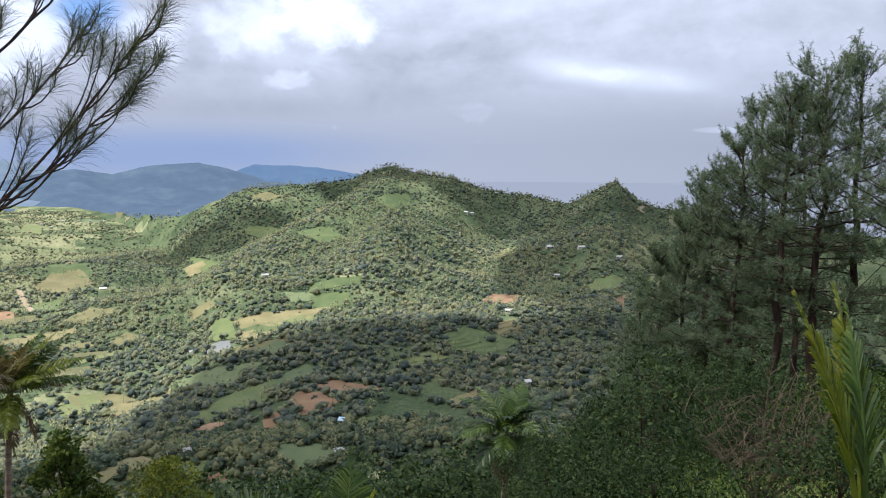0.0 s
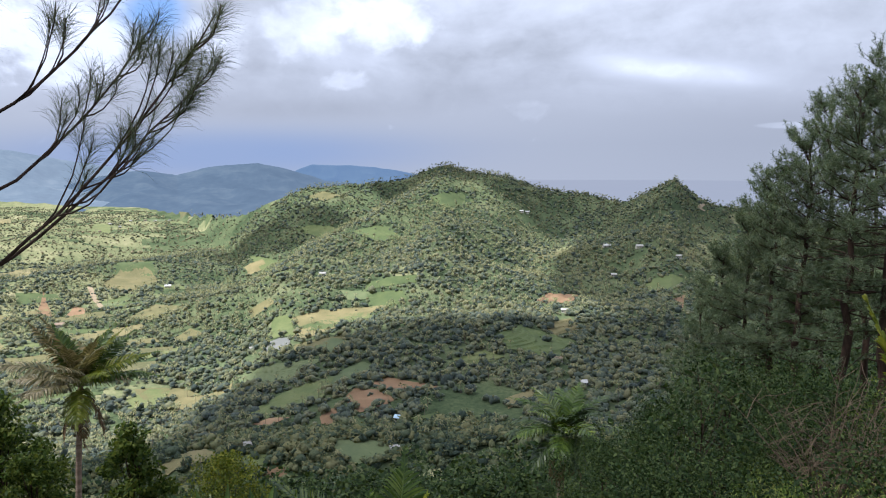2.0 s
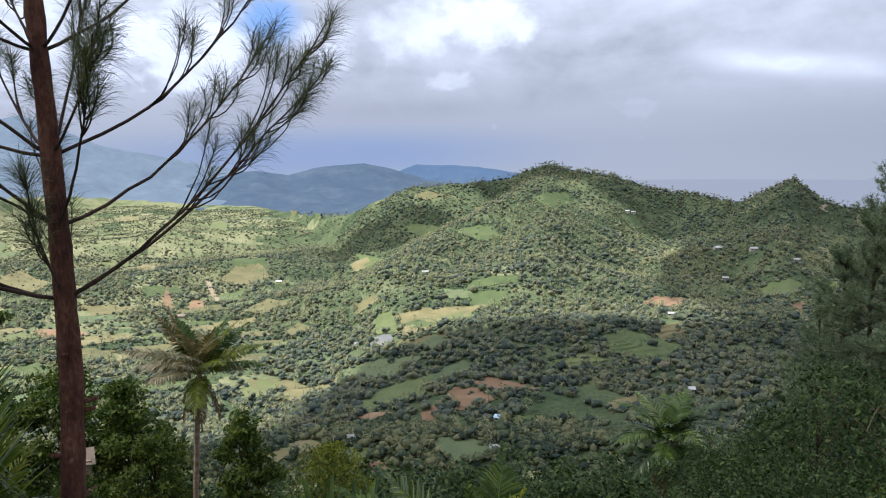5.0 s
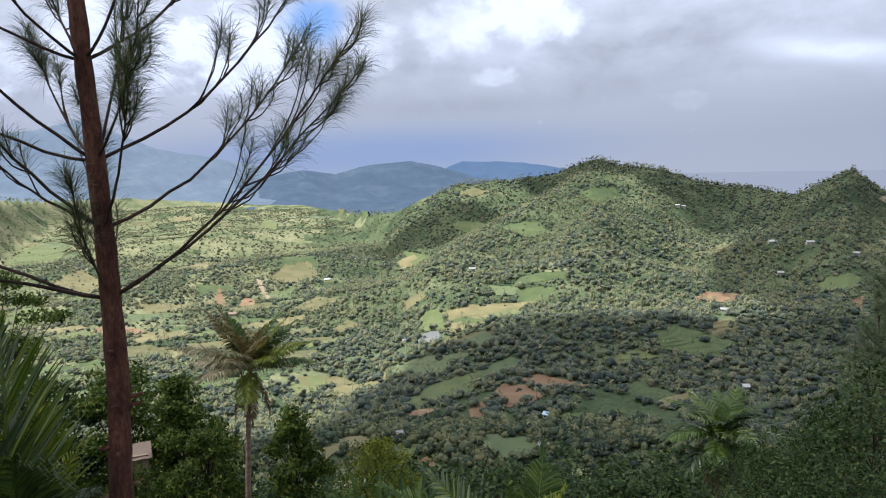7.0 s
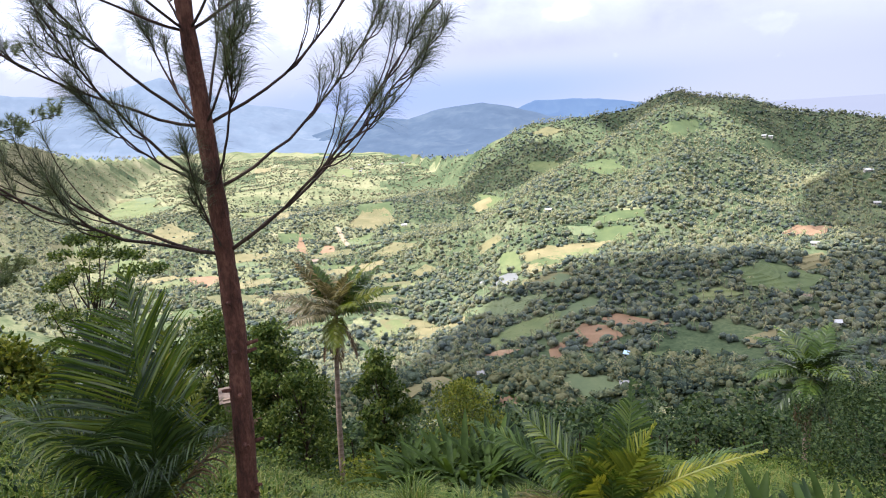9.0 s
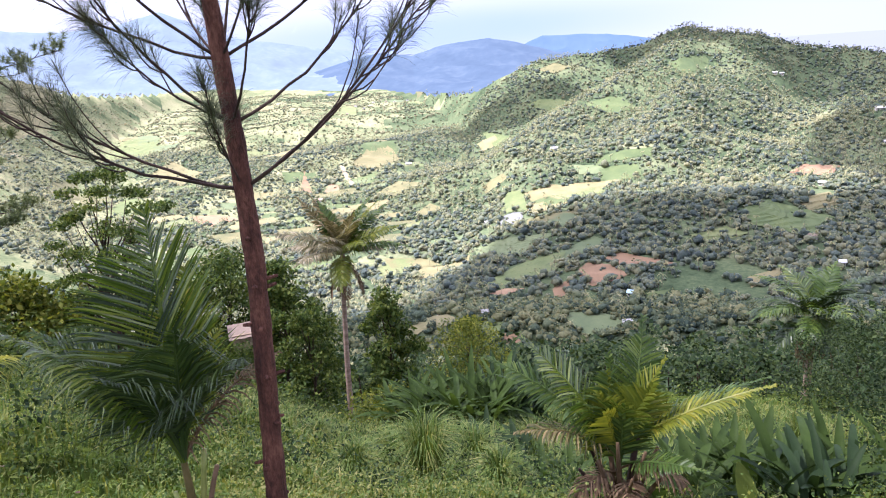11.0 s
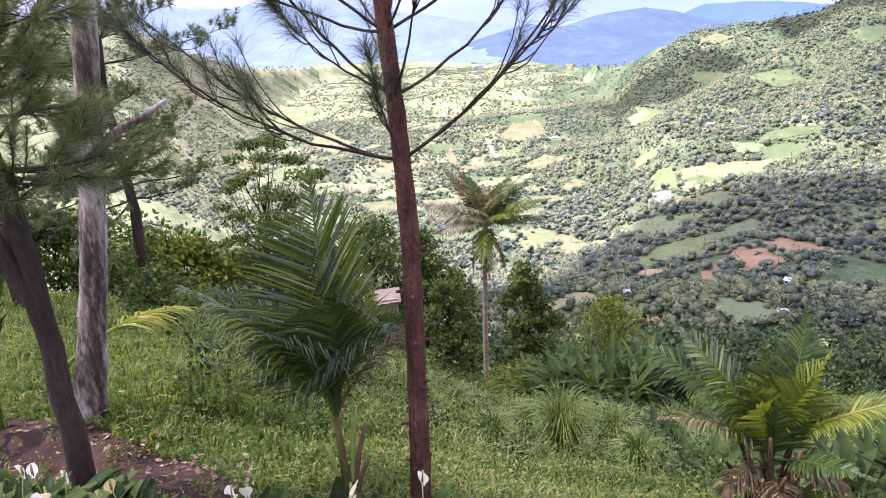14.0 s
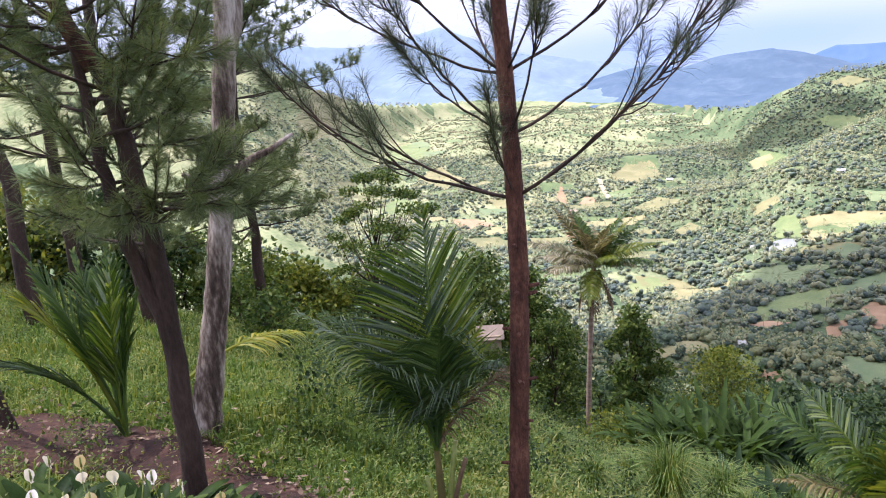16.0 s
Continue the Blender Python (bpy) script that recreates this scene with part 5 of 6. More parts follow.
frond(pal2, (0.3, 0.3, 0.4), 15 + 70, 1.8, 36, -30, 0.4, 36, M_FRONDYELLOW, r_, "yellowing drooping frond", hang=0.9, width=0.012, start=0.45)

# near fronds of a palm on the right
r_ = np.random.default_rng(80)
at = on_land(31.5, 6.6)
nearp = thing("young_coconut_palm", at, "young coconut palm with torn yellow-green fronds", "palm tree")
for ang, L, e0, e1, mat, lf, hang, tilt, fan in ((160, 2.3, 88, 66, M_FRONDLIME, 0.7, 0.5, -10, (2.6, 2.2)), (130, 2.15, 87, 60, M_FROND, 0.75, 0.9, 4, (2.2, 1.8)), (120, 2.3, 84, 58, M_FRONDLIME, 0.7, 0.7, 0, (2.4, 2.0)),
                                                 (20, 2.2, 82, -20, M_FRONDLIME, 0.75, 1.5, 0, (1.2, 1.0)), (60, 2.1, 84, 20, M_FROND, 0.75, 1.3, 8, (1.2, 1.2)), (-40, 1.6, 70, 0, M_FROND, 0.6, 1.3, 0, (0.9, 0.9)), (-100, 1.3, 66, -20, M_FROND, 0.6, 1.3, 0, (1.0, 0.9))):
    frond(nearp, (0, 0, 0.2), ang - 31, L, e0, e1, lf, 50, mat, r_, hang=hang, width=0.013, start=0.3, sparse=0.12, roll=tilt, fan=fan)

# ---- tall pines ----


def tall_pine(label, at, height, reach, seed, first=0.3, whorls=16, girth=0.2, mat=None, bark=None, tufts=9, lean=(0.0, 0.0), flat=0.0, needle=0.22, dens=22, bushy=0.16):
    """A grown pine: bare lower trunk, whorls of limbs, tufts of needles at the ends."""
    r = np.random.default_rng(seed)
    ob = thing("pine_tree", at, label, "pine tree", "pines on the hill")
    t = np.linspace(0, 1, 14)
    pts = np.stack([lean[0] * t, lean[1] * t, -0.4 + (height + 0.4) * t], -1)
    pts[1:, :2] += r.normal(0, 0.006 * height, (13, 2))
    p = Pile()
    tube(p, pts, girth * (1 - 0.85 * t) + 0.012, 9, 0.1, r)
    p.make("trunk", bark or M_DARKBARK, ob, smooth=True)
    wood, green = Pile(), Pile()
    for w in range(whorls):
        f = first + (1 - first) * (w + 0.5 * r.random()) / whorls
        g = (f - first) / (1 - first)
        prof = max(0.42, 1.1 * math.sin(min(1.0, 0.32 + 0.68 * g) * math.pi) ** 0.55)
        for k in range(r.integers(3, 6)):
            a = r.uniform(0, 6.28)
            L = reach * prof * r.uniform(0.55, 1.12)
            c, _ = along(pts, [min(f, 0.985)])
            rise = -6 + 46 * g ** 1.3 - 8 * flat + r.normal(0, 6)
            line = bend(c[0], a, L, rise, rise + 26 - 14 * flat, 8, 0.10, r)
            tube(wood, line, np.linspace(girth * 0.16 * (1 - 0.6 * g) + 0.006, 0.006, 8), 5)
            for j in range(tufts):
                s = 1 - 0.82 * r.random() ** 1.15
                q, d = along(line, [s])
                tw = bend(q[0], a + r.normal(0, 0.9), reach * bushy * r.uniform(0.35, 1.15), rise + r.normal(12, 20), 72, 4, 0.12, r)
                if j % 4 == 0:
                    tube(wood, tw, [0.010, 0.008, 0.005, 0.003], 3)
                # a rounded brush of needles on the last hand's width of the twig
                q, d = along(tw, 1 - 0.42 * r.random(dens))
                needles(green, q, d, needle, needle * 0.042, (0.25, 1.7), 0.12, r, True)
    wood.make("branchwork", bark or M_DARKBARK, ob, smooth=True)
    green.make("crown", mat or M_NEEDLE_DARK, ob)
    return ob


# bearing, distance, rise of the top as seen from the garden, reach, girth, bare share
for i, (az, d, top, reach, g, first) in enumerate(((29.4, 31, 5.3, 2.7, 0.2, 0.36), (27.3, 29, 4.8, 2.7, 0.2, 0.42), (25.0, 29, 3.1, 2.6, 0.19, 0.4), (23.4, 33, 2.2, 2.4, 0.17, 0.36), (22.1, 30, -0.2, 2.4, 0.17, 0.36), (20.3, 31, -2.4, 2.3, 0.16, 0.34), (18.5, 32, -5.0, 2.1, 0.15, 0.28),
                                                   (33.0, 27, 4.0, 3.0, 0.2, 0.36), (36, 30, 5.0, 3.2, 0.2, 0.36), (26.2, 37, 2.4, 2.8, 0.18, 0.3), (16.9, 33, -8.2, 2.0, 0.13, 0.2), (15.4, 35, -11.6, 1.8, 0.12, 0.14))):
    at = on_land(az, d)
    tall_pine("tall dark pine with tufted spreading limbs", at, d * math.tan(radians(top)) - at.z, reach * 0.9, 200 + i, first, 20, g, tufts=22, dens=22, needle=0.19, flat=0.3, bushy=0.3, mat=M_NEEDLE_HILL)

# ---- the stand of pines by the footpath ----
at = on_land(-66.3, 6.6)
white = thing("dead_pine", at, "old pine with pale peeling grey bark", "tree")
r_ = np.random.default_rng(90)
p = Pile()
zz = np.linspace(-0.3, 8.5, 80)
pts = np.stack([0.22 * zz * math.cos(radians(64)) + 0.04 * np.sin(zz * 1.1), 0.22 * zz * math.sin(radians(64)) + 0.03 * np.sin(zz * 0.9), zz], -1)
tube(p, pts, np.interp(zz, [-0.3, 0.2, 1.0, 4, 8.5], [0.19, 0.135, 0.105, 0.09, 0.055]) * (1 + 0.08 * r_.random(80)), 18, 0.16, r_)
p.make("trunk", M_GREYBARK, white, smooth=True)
for h, ang, L, e in ((1.45, 10, 0.18, 25), (2.3, 5, 0.75, 18), (2.25, 190, 0.35, 15), (3.5, 10, 1.5, 58), (5.1, 170, 1.2, 50), (6.4, 40, 1.4, 50), (3.1, 20, 3.2, 74)):
    p = Pile()
    c = np.array([np.interp(h, zz, pts[:, k]) for k in range(3)])
    tube(p, bend(c, radians(ang + 64), L, e, e + 15, 7, 0.08, r_), np.linspace(0.055, 0.018, 7), 7, 0.2, r_)
    p.make("limb", M_GREYBARK, white, "bare broken limb", smooth=True)

at = on_land(-58.3, 20.0)
tall_pine("pine with flat layered tufts of needles", at, 10.5, 2.9, 301, 0.32, 15, 0.16, tufts=30, flat=1.0, needle=0.19, mat=M_NEEDLE_SOFT, dens=44, bushy=0.17)
at = on_land(-67.0, 16.0)
tall_pine("straight pine behind the path", at, 12.0, 2.8, 302, 0.4, 12, 0.17, tufts=14, mat=M_NEEDLE_DARK)
at = on_land(-74.5, 15.0)
tall_pine("straight pine behind the path", at, 12.5, 2.8, 303, 0.34, 13, 0.16, tufts=14, mat=M_NEEDLE_DARK)
at = on_land(-71.0, 21.0)
tall_pine("straight pine behind the path", at, 13.0, 3.0, 304, 0.3, 13, 0.18, tufts=14, mat=M_NEEDLE_DARK)


def leaning_pine():
    """The forked, leaning pine at the corner of the garden."""
    at = on_land(-68.55, 4.93)
    ob = thing("leaning_pine", at, "dark-barked forked pine with dense soft needles", "pine tree")
    r = np.random.default_rng(33)
    foot = -2.66 - at.z
    away = np.array([math.sin(radians(-65.4)), math.cos(radians(-65.4))])

    def through_heights(zs, side, radii, n=20):
        """A stem through heights above the foot; side: its shift along the slope there."""
        z = zs[0] + (zs[-1] - zs[0]) * np.linspace(0, 1, n)
        u = np.interp(z, zs, side)
        u = np.convolve(np.pad(u, 2, "edge"), np.ones(5) / 5, "valid")
        pts = np.stack([-away[1] * -u, away[0] * -u, z + foot], -1)
        pts[1:-1, :2] += r.normal(0, 0.008, (n - 2, 2))
        p = Pile()
        tube(p, pts, np.interp(z, zs, radii), 12, 0.16, r)
        return p, pts

    p, stem = through_heights([-0.5, 0.0, 0.72, 1.75, 2.35, 2.95], [-0.03, 0.0, 0.03, 0.055, 0.0, -0.07], [0.095, 0.085, 0.072, 0.064, 0.058, 0.05])
    p.make("trunk", M_DARKBARK, ob, smooth=True)
    p, second = through_heights([0.9, 1.13, 1.65, 2.04, 2.5, 3.4], [0.05, 0.02, -0.06, -0.17, -0.16, -0.22], [0.05, 0.05, 0.046, 0.042, 0.036, 0.02])
    p.make("trunk", M_DARKBARK, ob, "second stem forking off", smooth=True)
    p, top = through_heights([2.9, 3.06, 3.24, 3.6, 4.6], [-0.06, -0.17, -0.23, -0.25, -0.2], [0.056, 0.052, 0.05, 0.046, 0.035])
    p.make("limb", M_PINEBARK, ob, "reddish upper limb", smooth=True)
    arms = []
    for k in range(48):
        line, s = (stem, r.uniform(0.66, 0.99)) if k % 3 else (second, r.uniform(0.45, 1.0))
        if k % 4 == 0:
            line, s = top, r.uniform(0.1, 1.0)
        c, _ = along(line, [s])
        arms.append((c[0], r.uniform(0, 6.28), r.uniform(0.4, 0.92), r.uniform(-15, 35)))
    for c, a, L, e in arms:
        wood, green = Pile(), Pile()
        line = bend(c, a, L, e, e + 25, 8, 0.08, r)
        tube(wood, line, np.linspace(0.016, 0.005, 8), 5)
        for j in range(7):
            s = 1 - 0.75 * r.random()
            q, d = along(line, [s])
            tw = bend(q[0], a + r.normal(0, 0.8), 0.34 * r.uniform(0.5, 1.2), e + r.normal(10, 20), e + 45, 5, 0.1, r)
            tube(wood, tw, np.linspace(0.006, 0.003, 5), 4)
            q, d = along(tw, r.uniform(0.1, 1.0, 150))
            needles(green, q, d, 0.17, 0.002, (0.2, 1.0), 0.25, r, True)
        arm = wood.make("branch", M_DARKBARK, ob, smooth=True)
        green.make("needles", M_NEEDLE_SOFT, arm)
    return ob


leaning_pine()
at = on_land(-78.4, 7.8)
stub = thing("young_pine", at, "thin dark sapling stem beside the path", "sapling")
p = Pile()
tube(p, bend((0, 0, -0.2), radians(76 + 170), 3.2, 82, 74, 10, 0.03, r_), np.linspace(0.07, 0.04, 10), 9, 0.15, r_)
p.make("trunk", M_DARKBARK, stub, smooth=True)

# ---- broadleaved trees and bushes on the slope ----
for name, label, az, d, h, w, n, leaf, mat, cl, gap, clear in (
        ("tree", "green leafy tree behind the palms", -37.0, 40, 9.0, 3.0, 9000, 0.28, M_LEAF, 26, 0.36, 0.15),
        ("tree", "green leafy tree behind the palms", -41.0, 42, 9.5, 3.2, 9000, 0.28, M_LEAF, 26, 0.36, 0.15),
        ("tree", "yellowish leafy tree behind the palms", -35.2, 36, 6.2, 2.0, 8000, 0.2, M_LEAF, 22, 0.36, 0.15),
        ("tree", "narrow leafy tree hung with creepers", -28.6, 37, 7.3, 1.5, 5200, 0.28, M_LEAF, 26, 0.42, 0.1),
        ("tree", "dark leafy tree behind the meadow", -45.5, 44, 8.5, 3.4, 9000, 0.28, M_LEAFDARK, 26, 0.36, 0.12),
        ("tree", "green leafy tree behind the meadow", -51.5, 36, 4.4, 3.0, 6000, 0.3, M_LEAF, 26, 0.38, 0.1),
        ("tree", "light green leafy tree behind the meadow", -55.5, 33, 3.8, 3.0, 6000, 0.28, M_LEAFLIGHT, 26, 0.38, 0.1),
        ("tree", "green leafy tree behind the meadow", -59.5, 34, 4.0, 3.2, 6000, 0.28, M_LEAF, 26, 0.38, 0.1),
        ("tree", "green leafy tree at the far end of the path", -64.0, 30, 3.3, 2.8, 5000, 0.27, M_LEAF, 24, 0.38, 0.1),
        ("tree", "dark leafy tree at the far end of the path", -69.0, 29, 3.6, 2.8, 5000, 0.3, M_LEAFDARK, 24, 0.38, 0.1),
        ("tree", "green leafy tree at the far end of the path", -75.0, 30, 3.2, 2.8, 5000, 0.27, M_LEAFLIGHT, 24, 0.38, 0.1),
        ("bush", "dark leafy bush at the edge of the garden", 14.5, 9.5, 1.5, 1.2, 7500, 0.055, M_LEAFDARK, 18, 0.42, 0.08),
        ("bush", "dark leafy bush at the edge of the garden", 17.0, 9.2, 1.3, 1.2, 7500, 0.055, M_LEAFDARK, 18, 0.42, 0.08),
        ("bush", "dark leafy bush at the edge of the garden", 30.0, 8.6, 1.2, 1.2, 7500, 0.055, M_LEAFDARK, 18, 0.42, 0.08),
        ("bush", "leafy bush hiding the hut", -40.6, 31.0, 2.6, 1.3, 5000, 0.14, M_LEAF, 18, 0.42, 0.1),
        ("bush", "yellow-green bush on the slope", -21.8, 29, 4.6, 2.2, 12000, 0.13, M_LEAFLIGHT, 26, 0.4, 0.1),
        # shade under the pines is put into these bushes' darker leaf colour
        ("bush", "leafy bush under the pines", 12.5, 21, 3.1, 2.0, 15000, 0.08, M_LEAFDARK, 24, 0.4, 0.08),
        ("bush", "leafy bush under the pines", 17.5, 19, 3.5, 2.0, 16000, 0.08, M_LEAFDARK, 26, 0.4, 0.08),
        ("bush", "leafy bush under the pines", 24.5, 18, 2.3, 2.0, 12000, 0.075, M_LEAFDARK, 24, 0.4, 0.08),
        ("bush", "leafy bush under the pines", 31.0, 19, 2.6, 2.2, 12000, 0.08, M_LEAF, 24, 0.4, 0.08),
        ("bush", "leafy bush under the pines", 8.5, 27, 3.4, 2.3, 14000, 0.10, M_LEAFDARK, 24, 0.4, 0.08),
        ("bush", "leafy bush under the pines", 22.5, 25, 3.2, 2.4, 14000, 0.10, M_LEAFDARK, 24, 0.4, 0.08),
        ("bush", "low leafy bush in the meadow", -58.5, 14, 1.0, 0.7, 1500, 0.12, M_LEAF, 12, 0.45, 0.1),
        ("bush", "low leafy bush in the meadow", -52.0, 18, 1.1, 0.9, 1500, 0.13, M_LEAF, 12, 0.45, 0.1),
        ("bush", "low leafy bush in the meadow", -60.5, 20, 1.3, 1.0, 1500, 0.14, M_LEAF, 12, 0.45, 0.1),
        ("bush", "leafy scrub at the edge of the slope", -30.0, 22, 1.5, 1.2, 1800, 0.14, M_LEAFLIGHT, 14, 0.45, 0.1)):
    at = on_land(az, d)
    broad_tree(name, label, at, h, w, n, leaf, mat, M_DARKBARK, int(abs(az * 100)) + int(d), clear, 0.03 + 0.012 * h, "tree" if name == "tree" else "bush", cl, gap=gap)

# airy tree with flat tiers of leaves
broad_tree("tree", "airy broadleaved tree with flat tiers of dark leaves", on_land(-49.8, 33), 9.6, 3.2, 8500, 0.17, M_LEAF, M_DARKBARK, 610, 0.42, 0.14, "tree", 30, flat=0.5, gap=0.21, lean=(0.8, 0.5))

# open shrub with bare crossing stems
at = on_land(15.4, 12.5)
broad_tree("shrub", "open shrub with thin dark stems and small leaves", at, 3.3, 1.5, 2200, 0.10, M_LEAFDARK, M_DARKBARK, 611, 0.3, 0.03, "shrub", 20, gap=0.3)

# ---- banana-like clump ----


def big_leaf(pile, base, ang, rise0, rise1, L, W, r):
    pts = bend(base, ang, L, rise0, rise1, 9)
    d = unit(np.gradient(pts, axis=0))
    s = unit(np.cross(d, [0, 0, 1.0]))
    up = np.cross(s, d)
    t = np.linspace(0, 1, 9)
    w = (W * np.sin(np.clip((t - 0.22) / 0.78, 0, 1) ** 0.8 * math.pi) ** 0.7 + 0.012)[:, None]
    V = np.concatenate([pts - s * w + up * w * 0.45, pts, pts + s * w + up * w * 0.45])
    i = np.arange(8)[:, None]
    pile.add(V, np.concatenate([i + [0, 9, 10, 1], i + [9, 18, 19, 10]]))


def leaf_clump(name, label, category, at, count, L, W, mat, seed, spread, group=""):
    r = np.random.default_rng(seed)
    ob = thing(name, at, label, category, group)
    for i in range(count):
        p = Pile()
        a = r.uniform(0, 6.28)
        q = math.sqrt(r.random()) * spread
        b = r.uniform(0, 6.28)
        bx, by = ob.location.x + q * math.cos(b), ob.location.y + q * math.sin(b)
        base = np.array([q * math.cos(b), q * math.sin(b), gz(bx, by) - ob.location.z])
        big_leaf(p, base, a, r.uniform(66, 88), r.uniform(-45, 50), L * r.uniform(0.7, 1.15), W * r.uniform(0.7, 1.1), r)
        p.make("leaf", mat, ob, smooth=True)
    return ob


leaf_clump("banana_clump", "clump of broad dark green upright leaves", "banana plants", on_land(-25.8, 20.5), 130, 2.3, 0.085, M_LEAF, 71, 1.25, "leaf clumps on the slope")
leaf_clump("banana_clump", "clump of broad dark green upright leaves", "banana plants", on_land(-22.3, 20.0), 130, 2.5, 0.09, M_LEAF, 72, 1.3, "leaf clumps on the slope")
leaf_clump("banana_clump", "clump of broad dark green upright leaves", "banana plants", on_land(-19.0, 22), 90, 2.5, 0.09, M_LEAFDARK, 73, 1.2, "leaf clumps on the slope")
leaf_clump("banana_clump", "low clump of broad green leaves", "banana plants", on_land(-0.5, 7.6), 60, 1.1, 0.05, M_LEAF, 74, 0.8, "leaf clumps on the slope")
leaf_clump("banana_clump", "low clump of broad green leaves", "banana plants", on_land(3.2, 7.4), 60, 1.15, 0.055, M_LEAF, 75, 0.8, "leaf clumps on the slope")
leaf_clump("banana_clump", "low clump of broad green leaves", "banana plants", on_land(1.6, 5.4), 4, 0.5, 0.07, M_LEAFLIGHT, 76, 0.15, "leaf clumps on the slope")

for k, (az, d, n, L) in enumerate(((-15.5, 8.2, 46, 0.9), (-5.0, 8.6, 46, 0.95), (-2.5, 6.4, 34, 0.8), (5.8, 6.6, 40, 0.95), (8.5, 8.4, 46, 1.1), (-20.0, 10.5, 46, 1.0), (-11.0, 9.6, 46, 1.0), (1.2, 9.4, 46, 1.1))):
    leaf_clump("ginger_clump", "knee-high clump of dark green lance leaves", "leafy plants", on_land(az, d), n, L, 0.035 + 0.012 * (k % 3), M_LEAFDARK if k % 2 else M_LEAF, 760 + k, 0.55, "leaf clumps on the slope")

# ---- lilies along the edge of the garden ----


def lily(at, seed, flowers, leaves_n=14, tall=1.0):
    r = np.random.default_rng(seed)
    ob = thing("peace_lily", at, "peace lily with dark leaves and white spathes", "plant", "lilies along the garden edge")
    for i in range(leaves_n):
        p = Pile()
        big_leaf(p, (r.normal(0, 0.06), r.normal(0, 0.06), -0.05), r.uniform(0, 6.28), r.uniform(60, 84), r.uniform(-25, 30), r.uniform(0.32, 0.54) * tall, r.uniform(0.028, 0.046) * tall, r)
        p.make("leaf", M_LILY, ob, smooth=True)
    for i in range(flowers):
        a, h = r.uniform(0, 6.28), r.uniform(0.36, 0.5) * tall * 1.05
        st = bend((0, 0, 0), a, h, 86, 74, 7)
        p = Pile()
        tube(p, st, np.full(7, 0.004), 5)
        tube(p, np.array([st[-1], st[-1] + [0.01, 0, 0.07]]), [0.008, 0.006], 6)
        f = p.make("stem", M_STALK, ob, smooth=True)
        p = Pile()
        big_leaf(p, st[-1] - [0, 0, 0.03], a + 3.14 + r.normal(0, 0.5), r.uniform(60, 88), r.uniform(40, 95), r.uniform(0.085, 0.125), 0.024, r)
        p.make("spathe", M_SPATHEOLD if r.random() < 0.25 else M_SPATHE, f, "white lily spathe", smooth=True)
    return ob


for i, (az, d, n) in enumerate(((-41.0, 3.05, 1), (-46.5, 3.15, 2), (-50.0, 3.3, 0), (-55.5, 3.4, 1), (-58.0, 3.4, 2), (-61.5, 3.6, 1), (-64.5, 3.7, 1), (-67.5, 4.0, 1), (-70.5, 4.2, 2), (-72.5, 4.5, 1), (-75.0, 4.4, 2), (-77.5, 4.8, 1), (-79.5, 4.6, 2),
                                (-65.0, 4.1, 1), (-67.0, 4.7, 0), (-69.0, 4.3, 1), (-70.0, 3.6, 0), (-71.5, 4.6, 1), (-73.5, 4.2, 0), (-74.5, 4.7, 1), (-76.5, 4.5, 0), (-77.0, 5.1, 1), (-78.8, 4.2, 0), (-80.5, 5.0, 1), (-81.5, 4.4, 0), (-69.5, 4.6, 1), (-74.0, 5.0, 1), (-78.0, 5.3, 1), (-66.0, 4.4, 0), (-72.0, 3.9, 0), (-76.0, 4.0, 0), (-68.5, 3.7, 0), (-71.0, 4.9, 0))):
    lily(on_land(az - 2.0, d), 500 + i, n, 24, 1.1 if az < -68 else 0.85)

# ---- trodden path and leaf litter ----
pa = np.linspace(-88, -58, 50)
pr = np.interp(pa, [-88, -76, -70, -64, -58], [7.6, 7.4, 6.2, 4.9, 3.8])
V, F = [], []
for i, (a, d) in enumerate(zip(pa, pr)):
    for k in range(7):
        u = (k - 3) / 3
        q = bearing(a, d + u * (0.8 + 0.3 * float(vnoise(a * 0.7, k * 9.1, 5))))
        V.append((q.x, q.y, gz(q.x, q.y) + 0.05 * (1 - u * u) + 0.012))
    if i:
        for k in range(6):
            b = (i - 1) * 7 + k
            F.append((b, b + 1, b + 8, b + 7))
tagged(put("path", V, np.array(F), M_PATH, smooth=True), "trodden red-brown earth footpath with fallen leaves", "footpath", kind="structure")
r_ = np.random.default_rng(99)
p = Pile()
n = 650
a = r_.uniform(-84, -56, n)
d = np.interp(a, [-88, -76, -70, -64, -58], [7.6, 7.4, 6.2, 4.9, 3.8]) + r_.normal(0.4, 0.8, n)
x, y = d * np.sin(np.radians(a)), d * np.cos(np.radians(a))
leaves(p, np.stack([x, y, ground_z(x, y) + 0.055], -1), 0.075, r_, up=3.0)
tagged(p.make("leaf_litter", M_LITTER), "dry brown leaves strewn along the path", "leaf litter", kind="stuff")

# ---- hut ----
at = on_land(-40.3, 33.0)
eaves = 33.0 * math.tan(radians(-21.1)) - at.z
hut = thing("hut", (at.x, at.y, at.z), "small wooden hut with a rusty sheet roof", "hut")
hut.matrix_world = pose(at.x, at.y, at.z, 0, 0, 39.6)
part("wall", box_bm(1.0, 0.8, eaves + 0.3, (0, 0, eaves / 2 - 0.15)), M_WOOD, hut, smooth=False)
for k in range(5):
    bm = box_bm(0.27, 1.1, 0.03, (-0.52 + 0.26 * k, 0, eaves + 0.06 + 0.012 * (k % 2)))
    bmesh.ops.rotate(bm, verts=bm.verts, cent=(0, 0, eaves), matrix=Matrix.Rotation(0.35, 3, "X"))
    part("roof_sheet", bm, ROOFS["rust"], hut, smooth=False)

# ---- woods on the flank of the home hill ----


